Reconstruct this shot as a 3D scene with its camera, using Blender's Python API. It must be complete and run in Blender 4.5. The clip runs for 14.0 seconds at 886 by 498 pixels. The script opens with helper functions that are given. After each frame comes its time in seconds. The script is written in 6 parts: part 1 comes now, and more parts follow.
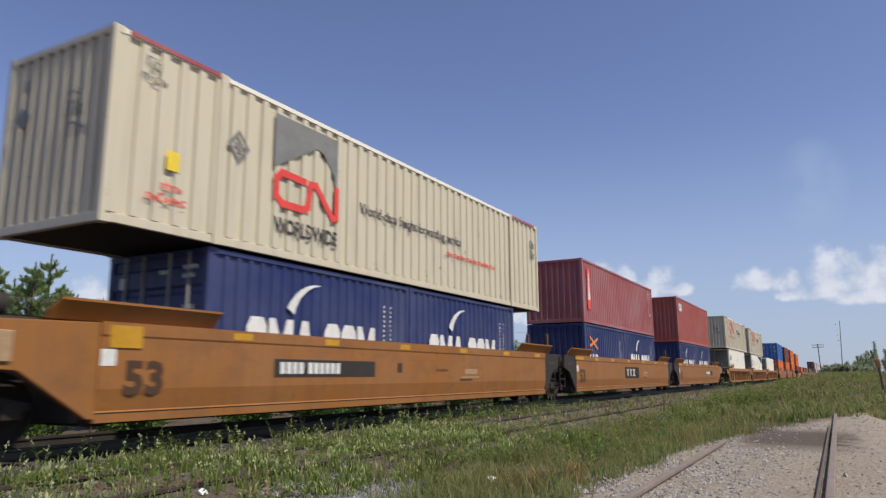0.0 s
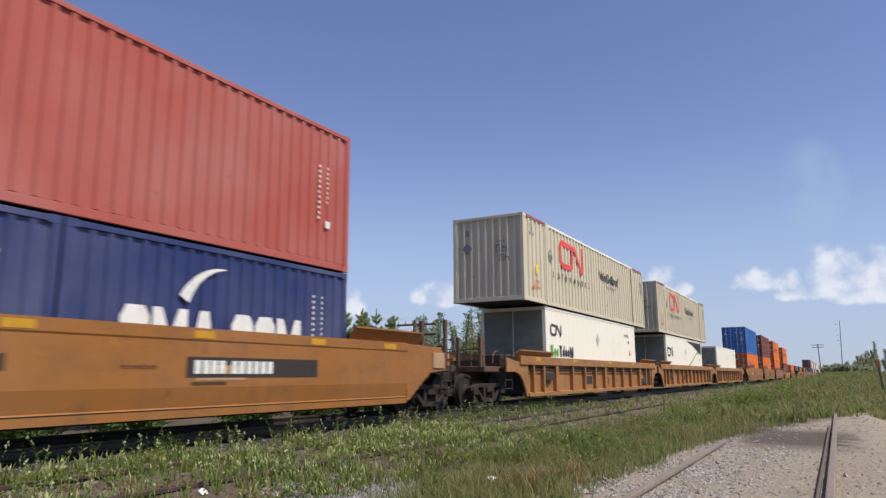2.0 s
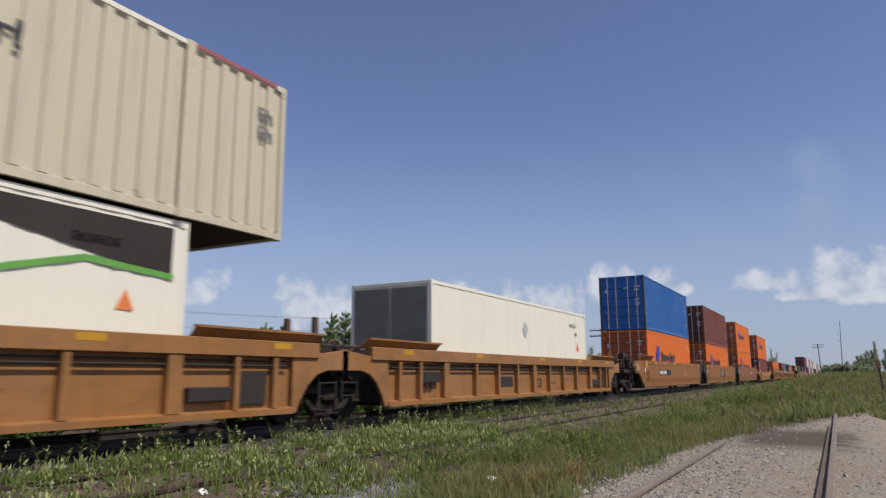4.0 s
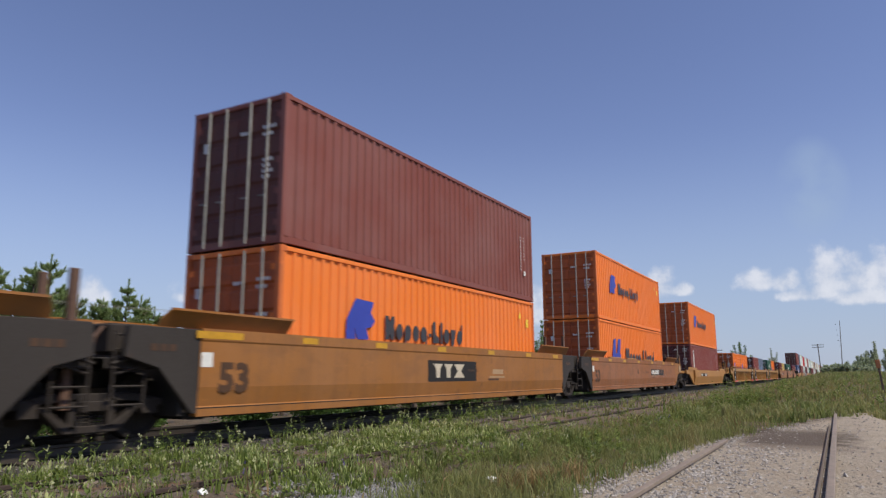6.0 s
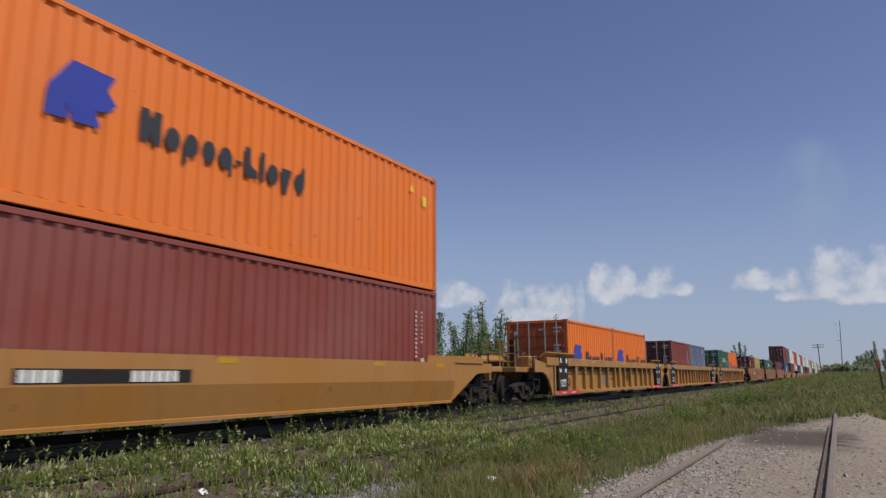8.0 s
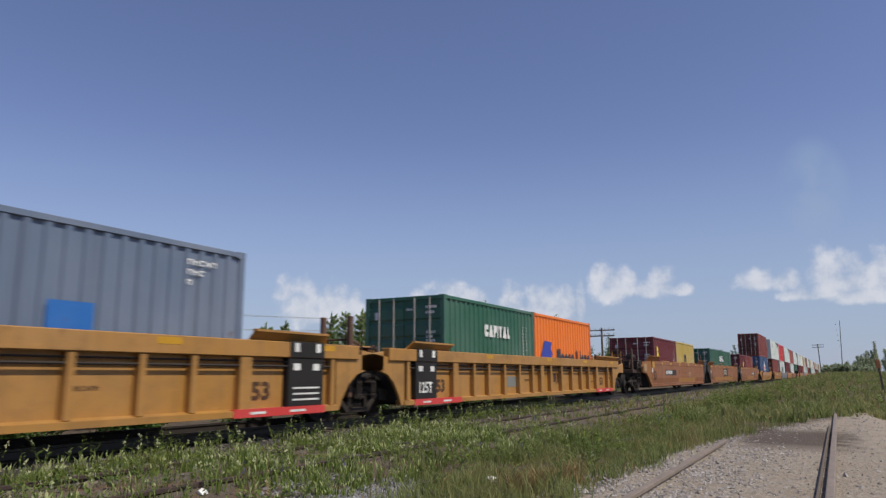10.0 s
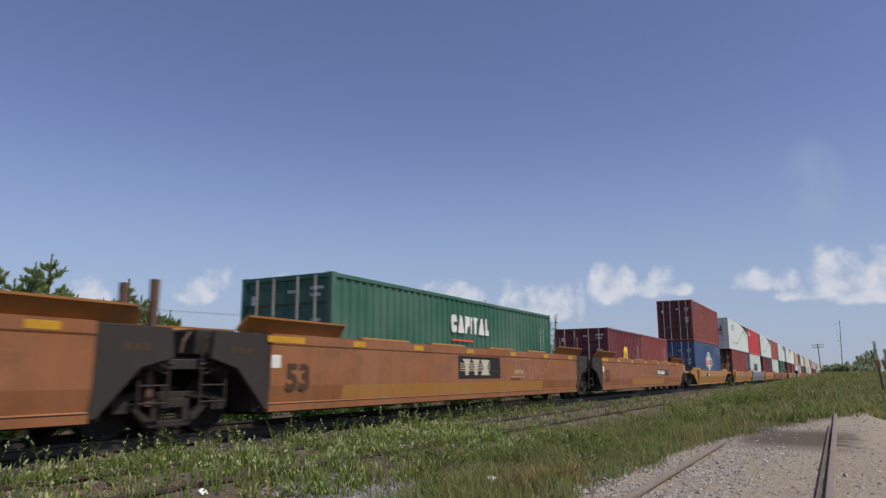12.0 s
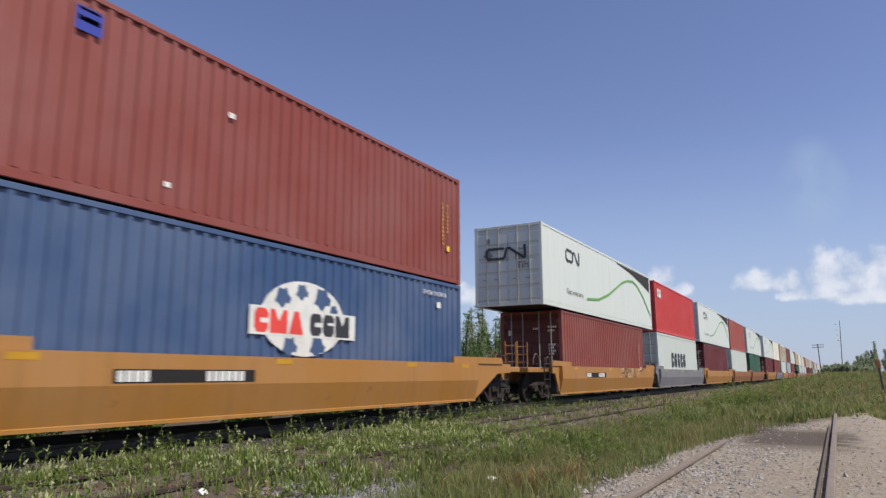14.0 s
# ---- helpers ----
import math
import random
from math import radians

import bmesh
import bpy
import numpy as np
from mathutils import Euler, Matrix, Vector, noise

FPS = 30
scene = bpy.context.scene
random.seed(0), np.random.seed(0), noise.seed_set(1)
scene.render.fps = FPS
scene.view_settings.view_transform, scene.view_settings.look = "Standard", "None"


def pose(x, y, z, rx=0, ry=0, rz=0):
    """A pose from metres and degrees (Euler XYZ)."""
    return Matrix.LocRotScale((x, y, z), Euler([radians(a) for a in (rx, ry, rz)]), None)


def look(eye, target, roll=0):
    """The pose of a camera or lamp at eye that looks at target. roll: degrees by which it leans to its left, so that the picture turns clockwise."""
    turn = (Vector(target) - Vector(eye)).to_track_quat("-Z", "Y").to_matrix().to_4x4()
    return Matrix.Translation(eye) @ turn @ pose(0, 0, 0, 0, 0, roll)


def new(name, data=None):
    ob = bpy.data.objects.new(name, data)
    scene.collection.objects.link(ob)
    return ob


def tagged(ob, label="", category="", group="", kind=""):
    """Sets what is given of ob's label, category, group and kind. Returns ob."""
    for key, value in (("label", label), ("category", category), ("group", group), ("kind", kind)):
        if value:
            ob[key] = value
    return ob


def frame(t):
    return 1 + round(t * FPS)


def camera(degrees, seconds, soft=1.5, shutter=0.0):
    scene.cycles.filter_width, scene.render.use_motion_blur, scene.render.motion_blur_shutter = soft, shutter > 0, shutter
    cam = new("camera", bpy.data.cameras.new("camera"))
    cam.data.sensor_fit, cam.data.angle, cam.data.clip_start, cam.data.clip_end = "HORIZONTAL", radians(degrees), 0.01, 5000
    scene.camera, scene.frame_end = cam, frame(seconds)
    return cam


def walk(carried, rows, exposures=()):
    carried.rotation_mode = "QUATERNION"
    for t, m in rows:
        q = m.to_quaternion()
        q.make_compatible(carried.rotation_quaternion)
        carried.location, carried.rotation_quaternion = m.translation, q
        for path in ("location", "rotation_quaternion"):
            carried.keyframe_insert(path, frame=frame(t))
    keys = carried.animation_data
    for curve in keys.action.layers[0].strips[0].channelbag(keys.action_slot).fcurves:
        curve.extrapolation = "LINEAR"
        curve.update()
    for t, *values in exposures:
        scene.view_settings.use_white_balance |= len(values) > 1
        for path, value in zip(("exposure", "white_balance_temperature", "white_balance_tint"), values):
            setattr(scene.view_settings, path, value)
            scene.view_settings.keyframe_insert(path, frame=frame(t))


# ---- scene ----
cam = camera(64.9, 14.0, soft=1.35, shutter=0.12)
EYE = pose(0, 0, 0.87, 100.337, 0.234, 29.165)
walk(cam, [(0.0, EYE), (14.0, EYE)], exposures=[
    (0.0, 0.04), (0.5, -0.02), (1.0, 0.18), (2.0, 0.2), (2.5, 0.05), (3.0, -0.22), (4.0, -0.15), (5.5, 0.06), (6.5, 0.0), (7.0, -0.12), (7.5, -0.34), (8.5, -0.22),
    (10.0, -0.13), (11.5, -0.14), (12.5, -0.12), (13.0, -0.08), (13.5, 0.02), (14.0, 0.14)])

# ---- world and sun ----
SUN_UP, SUN_AZ = radians(54), radians(94)   # azimuth from +Y towards +X


def make_world():
    w = bpy.data.worlds.new("world")
    scene.world = w
    w.use_nodes = True
    nt = w.node_tree
    nt.nodes.clear()
    N, Lk = nt.nodes.new, nt.links.new
    out, bg = N("ShaderNodeOutputWorld"), N("ShaderNodeBackground")
    sky = N("ShaderNodeTexSky")
    sky.sky_type, sky.sun_disc = "NISHITA", False
    sky.sun_elevation, sky.sun_rotation = SUN_UP, SUN_AZ
    sky.air_density, sky.dust_density, sky.ozone_density = 1.0, 0.3, 2.5
    tc = N("ShaderNodeTexCoord")
    nrm = N("ShaderNodeVectorMath")
    nrm.operation = "NORMALIZE"
    Lk(tc.outputs["Generated"], nrm.inputs[0])
    sep = N("ShaderNodeSeparateXYZ")
    Lk(nrm.outputs[0], sep.inputs[0])

    def math_node(op, a, b=None, c=None, clamp=False):
        m = N("ShaderNodeMath")
        m.operation, m.use_clamp = op, clamp
        for i, s in enumerate((a, b, c)):
            if s is None:
                continue
            if isinstance(s, (int, float)):
                m.inputs[i].default_value = s
            else:
                Lk(s, m.inputs[i])
        return m.outputs[0]

    az = math_node("ARCTAN2", math_node("MULTIPLY", sep.outputs[0], -1.0), sep.outputs[1])   # left of +Y
    el = math_node("ARCSINE", sep.outputs[2])
    # ragged edge of the cumulus
    nz = N("ShaderNodeTexNoise")
    nz.inputs["Scale"].default_value, nz.inputs["Detail"].default_value, nz.inputs["Roughness"].default_value = 34, 8, 0.56
    Lk(nrm.outputs[0], nz.inputs["Vector"])
    nb = N("ShaderNodeTexNoise")
    nb.inputs["Scale"].default_value, nb.inputs["Detail"].default_value = 9, 4
    Lk(nrm.outputs[0], nb.inputs["Vector"])
    total = None
    # cumulus heaps: azimuth left of the track, height of the flat base, half width, height (degrees)
    for a, e, hw, hh in CLOUDS:
        da = math_node("DIVIDE", math_node("SUBTRACT", az, radians(a)), radians(hw))
        de = math_node("SUBTRACT", el, radians(e))
        up = math_node("DIVIDE", math_node("MAXIMUM", de, 0.0), radians(hh))
        dn = math_node("DIVIDE", math_node("MINIMUM", de, 0.0), radians(hh * 0.5))
        r = math_node("ADD", math_node("ADD", math_node("MULTIPLY", da, da), math_node("MULTIPLY", up, up)), math_node("MULTIPLY", dn, dn))
        v = math_node("SUBTRACT", 1.0, r)
        total = v if total is None else math_node("MAXIMUM", total, v)
    edge = math_node("ADD", total, math_node("MULTIPLY", math_node("SUBTRACT", nz.outputs["Fac"], 0.5), 3.2))
    ramp = N("ShaderNodeMapRange")
    ramp.interpolation_type = "SMOOTHSTEP"
    ramp.inputs["From Min"].default_value, ramp.inputs["From Max"].default_value = -0.1, 1.15
    Lk(edge, ramp.inputs["Value"])
    # thin veil of haze low in the sky and a high wisp
    veil = N("ShaderNodeMapRange")
    veil.interpolation_type = "SMOOTHSTEP"
    veil.inputs["From Min"].default_value, veil.inputs["From Max"].default_value = radians(20), radians(0.0)
    veil.inputs["To Max"].default_value = 0.75
    Lk(el, veil.inputs["Value"])
    wa = math_node("DIVIDE", math_node("SUBTRACT", az, radians(0.4)), radians(2.6))
    we = math_node("DIVIDE", math_node("SUBTRACT", el, radians(13.6)), radians(3.8))
    wisp = math_node("SUBTRACT", 1.0, math_node("ADD", math_node("MULTIPLY", wa, wa), math_node("MULTIPLY", we, we)), clamp=True)
    wisp = math_node("MULTIPLY", wisp, math_node("SUBTRACT", nb.outputs["Fac"], 0.36), clamp=True)
    haze = math_node("ADD", veil.outputs[0], math_node("MULTIPLY", wisp, 2.8), clamp=True)
    mix1 = N("ShaderNodeMix")
    mix1.data_type = "RGBA"
    Lk(haze, mix1.inputs["Factor"])
    tint = N("ShaderNodeMix")
    tint.data_type, tint.blend_type = "RGBA", "MULTIPLY"
    tint.inputs["Factor"].default_value = 1.0
    Lk(sky.outputs[0], tint.inputs["A"])
    tint.inputs["B"].default_value = SKY_TINT
    Lk(tint.outputs["Result"], mix1.inputs["A"])
    mix1.inputs["B"].default_value = VEIL
    # cloud: white tops, greyer below
    body = N("ShaderNodeMix")
    body.data_type = "RGBA"
    Lk(math_node("MULTIPLY", nz.outputs["Fac"], 1.0), body.inputs["Factor"])
    body.inputs["A"].default_value, body.inputs["B"].default_value = CLOUD_LOW, CLOUD_TOP
    mix2 = N("ShaderNodeMix")
    mix2.data_type = "RGBA"
    Lk(math_node("MULTIPLY", ramp.outputs[0], 0.66), mix2.inputs["Factor"])
    Lk(mix1.outputs["Result"], mix2.inputs["A"])
    Lk(body.outputs["Result"], mix2.inputs["B"])
    Lk(mix2.outputs["Result"], bg.inputs["Color"])
    bg.inputs["Strength"].default_value = 0.112
    Lk(bg.outputs[0], out.inputs[0])


SKY_TINT = (1.05, 0.915, 1.055, 1)
VEIL = (3.0, 3.95, 5.5, 1)
CLOUD_LOW, CLOUD_TOP = (3.6, 4.1, 5.2, 1), (9.6, 9.3, 9.2, 1)
CLOUDS = [(55.9, 6.0, 1.3, 1.6), (48.8, 6.3, 1.8, 1.6), (47.2, 7.3, 1.4, 1.4), (41.9, 6.6, 1.1, 1.8), (40.6, 5.2, 2.1, 3.2), (38.1, 5.2, 2.3, 2.6), (36.5, 5.4, 1.1, 1.7), (28.9, 6.3, 2.3, 1.6), (26.5, 6.1, 1.6, 1.3), (31.0, 6.2, 1.1, 0.9), (23.5, 5.3, 1.6, 2.3), (21.0, 5.1, 2.1, 2.7), (19.2, 5.3, 1.4, 2.1), (18.0, 5.4, 0.5, 2.4), (15.6, 6.8, 1.8, 2.6), (14.2, 6.7, 1.1, 1.5), (11.6, 6.8, 1.3, 2.0), (12.7, 6.4, 1.5, 1.2), (10.2, 6.4, 1.0, 0.8), (4.7, 6.7, 1.6, 1.3), (2.8, 6.6, 1.3, 1.3), (0.1, 6.5, 1.6, 2.9), (-1.5, 6.6, 1.7, 2.9), (-3.3, 6.5, 1.9, 2.6), (1.0, 5.7, 2.5, 1.0), (-2.3, 5.3, 3.1, 1.0),
          (-5.2, 6.8, 2.4, 2.2), (-10, 7, 3.0, 2.0), (64, 6, 2.6, 1.6), (72, 6.4, 3.2, 2.2)]
make_world()
sun = new("sun", bpy.data.lights.new("sun", "SUN"))
sun.data.energy, sun.data.angle, sun.data.color = 4.3, radians(0.53), (1.0, 0.93, 0.80)
sun.matrix_world = look((0, 0, 60), Vector((0, 0, 60)) - Vector((math.sin(SUN_AZ) * math.cos(SUN_UP), math.cos(SUN_AZ) * math.cos(SUN_UP), math.sin(SUN_UP))))


# ---- materials ----
def nodes_of(name):
    m = bpy.data.materials.new(name)
    m.use_nodes = True
    nt = m.node_tree
    return m, nt, nt.nodes["Principled BSDF"]


def tex(nt, kind, scale, detail=4, rough=0.55, stretch=(1, 1, 1), coord="Object"):
    tc, mp, n = nt.nodes.new("ShaderNodeTexCoord"), nt.nodes.new("ShaderNodeMapping"), nt.nodes.new(kind)
    mp.inputs["Scale"].default_value = stretch
    nt.links.new(tc.outputs[coord], mp.inputs["Vector"])
    nt.links.new(mp.outputs[0], n.inputs["Vector"])
    n.inputs["Scale"].default_value = scale
    if kind == "ShaderNodeTexNoise":
        n.inputs["Detail"].default_value, n.inputs["Roughness"].default_value = detail, rough
    return n


def ramp_of(nt, src, lo, hi, a=0.0, b=1.0):
    r = nt.nodes.new("ShaderNodeMapRange")
    r.inputs["From Min"].default_value, r.inputs["From Max"].default_value = lo, hi
    r.inputs["To Min"].default_value, r.inputs["To Max"].default_value = a, b
    nt.links.new(src, r.inputs["Value"])
    return r.outputs[0]


def mixed(nt, fac, a, b, blend="MIX"):
    m = nt.nodes.new("ShaderNodeMix")
    m.data_type, m.blend_type = "RGBA", blend
    for key, v in (("Factor", fac), ("A", a), ("B", b)):
        if isinstance(v, float):
            m.inputs[key].default_value = v
        elif isinstance(v, tuple):
            m.inputs[key].default_value = (*v[:3], 1)
        else:
            nt.links.new(v, m.inputs[key])
    return m.outputs["Result"]


def bump(nt, bsdf, src, strength, distance):
    b = nt.nodes.new("ShaderNodeBump")
    b.inputs["Strength"].default_value, b.inputs["Distance"].default_value = strength, distance
    nt.links.new(src, b.inputs["Height"])
    nt.links.new(b.outputs[0], bsdf.inputs["Normal"])


def paint(name, rgb, rough=0.5, dirt=0.35, rust=0.0, fade=0.12):
    """Weathered enamel: faded blotches, rain streaks, fine grime, some rust."""
    m, nt, p = nodes_of(name)
    big = tex(nt, "ShaderNodeTexNoise", 0.55, 5)
    streak = tex(nt, "ShaderNodeTexNoise", 3.0, 6, 0.6, (1.0, 1.6, 0.12))
    fine = tex(nt, "ShaderNodeTexNoise", 38, 5, 0.65)
    pale = tuple(c + (0.55 - c) * fade * 2 for c in rgb)
    col = mixed(nt, ramp_of(nt, big.outputs["Fac"], 0.38, 0.68), rgb, pale)
    grime = tuple(c * 0.45 + g for c, g in zip(rgb, (0.03, 0.025, 0.02)))
    col = mixed(nt, ramp_of(nt, streak.outputs["Fac"], 0.5, 0.78, 0, dirt), col, grime)
    col = mixed(nt, ramp_of(nt, fine.outputs["Fac"], 0.55, 0.8, 0, dirt * 0.5), col, grime)
    if dirt > 0.42:                       # blotches of old grime and rubbed paint
        blot, rub = tex(nt, "ShaderNodeTexNoise", 1.5, 7, 0.62, (1, 1, 1.6)), tex(nt, "ShaderNodeTexNoise", 4.5, 6, 0.7, (1, 0.5, 1.5))
        col = mixed(nt, ramp_of(nt, blot.outputs["Fac"], 0.48, 0.66, 0, dirt * 0.85), col, grime)
        col = mixed(nt, ramp_of(nt, rub.outputs["Fac"], 0.6, 0.74, 0, 0.35), col, tuple(min(1, c * 1.7 + 0.02) for c in rgb))
    if rust:
        spot = tex(nt, "ShaderNodeTexNoise", 2.3, 9, 0.7)
        col = mixed(nt, ramp_of(nt, spot.outputs["Fac"], 0.66 - rust * 0.12, 0.74, 0, 0.85), col, (0.12, 0.045, 0.018))
    nt.links.new(col, p.inputs["Base Color"])
    nt.links.new(ramp_of(nt, fine.outputs["Fac"], 0.3, 0.7, rough - 0.08, rough + 0.18), p.inputs["Roughness"])
    bump(nt, p, big.outputs["Fac"], 0.25, 0.03)
    return m


def plain(name, rgb, rough=0.6, metal=0.0, grain=18, vary=0.35, bumps=0.15):
    m, nt, p = nodes_of(name)
    n1, n2 = tex(nt, "ShaderNodeTexNoise", grain, 6, 0.65), tex(nt, "ShaderNodeTexNoise", grain / 9, 4)
    dark = tuple(c * (1 - vary) for c in rgb)
    col = mixed(nt, ramp_of(nt, n1.outputs["Fac"], 0.35, 0.7), dark, rgb)
    col = mixed(nt, ramp_of(nt, n2.outputs["Fac"], 0.4, 0.7, 0, 0.5), col, tuple(min(1, c * 1.25) for c in rgb))
    nt.links.new(col, p.inputs["Base Color"])
    p.inputs["Roughness"].default_value, p.inputs["Metallic"].default_value = rough, metal
    bump(nt, p, n1.outputs["Fac"], bumps, 0.01)
    return m


def leafy(name, dark, light, thin=0.35, dry=None):
    """Blades and leaves, each its own tint, thin enough to let light through."""
    m, nt, p = nodes_of(name)
    geo = nt.nodes.new("ShaderNodeNewGeometry")
    patch = tex(nt, "ShaderNodeTexNoise", 0.7, 3)
    col = mixed(nt, geo.outputs["Random Per Island"], dark, light)
    col = mixed(nt, ramp_of(nt, patch.outputs["Fac"], 0.4, 0.7, 0, 0.4 if dry is None else 0.7), col, tuple(c * 0.6 for c in dark) if dry is None else dry)
    nt.links.new(col, p.inputs["Base Color"])
    p.inputs["Roughness"].default_value = 0.6
    tr, mx = nt.nodes.new("ShaderNodeBsdfTranslucent"), nt.nodes.new("ShaderNodeMixShader")
    nt.links.new(col, tr.inputs["Color"])
    mx.inputs[0].default_value = thin
    nt.links.new(p.outputs[0], mx.inputs[1])
    nt.links.new(tr.outputs[0], mx.inputs[2])
    nt.links.new(mx.outputs[0], nt.nodes["Material Output"].inputs[0])
    return m


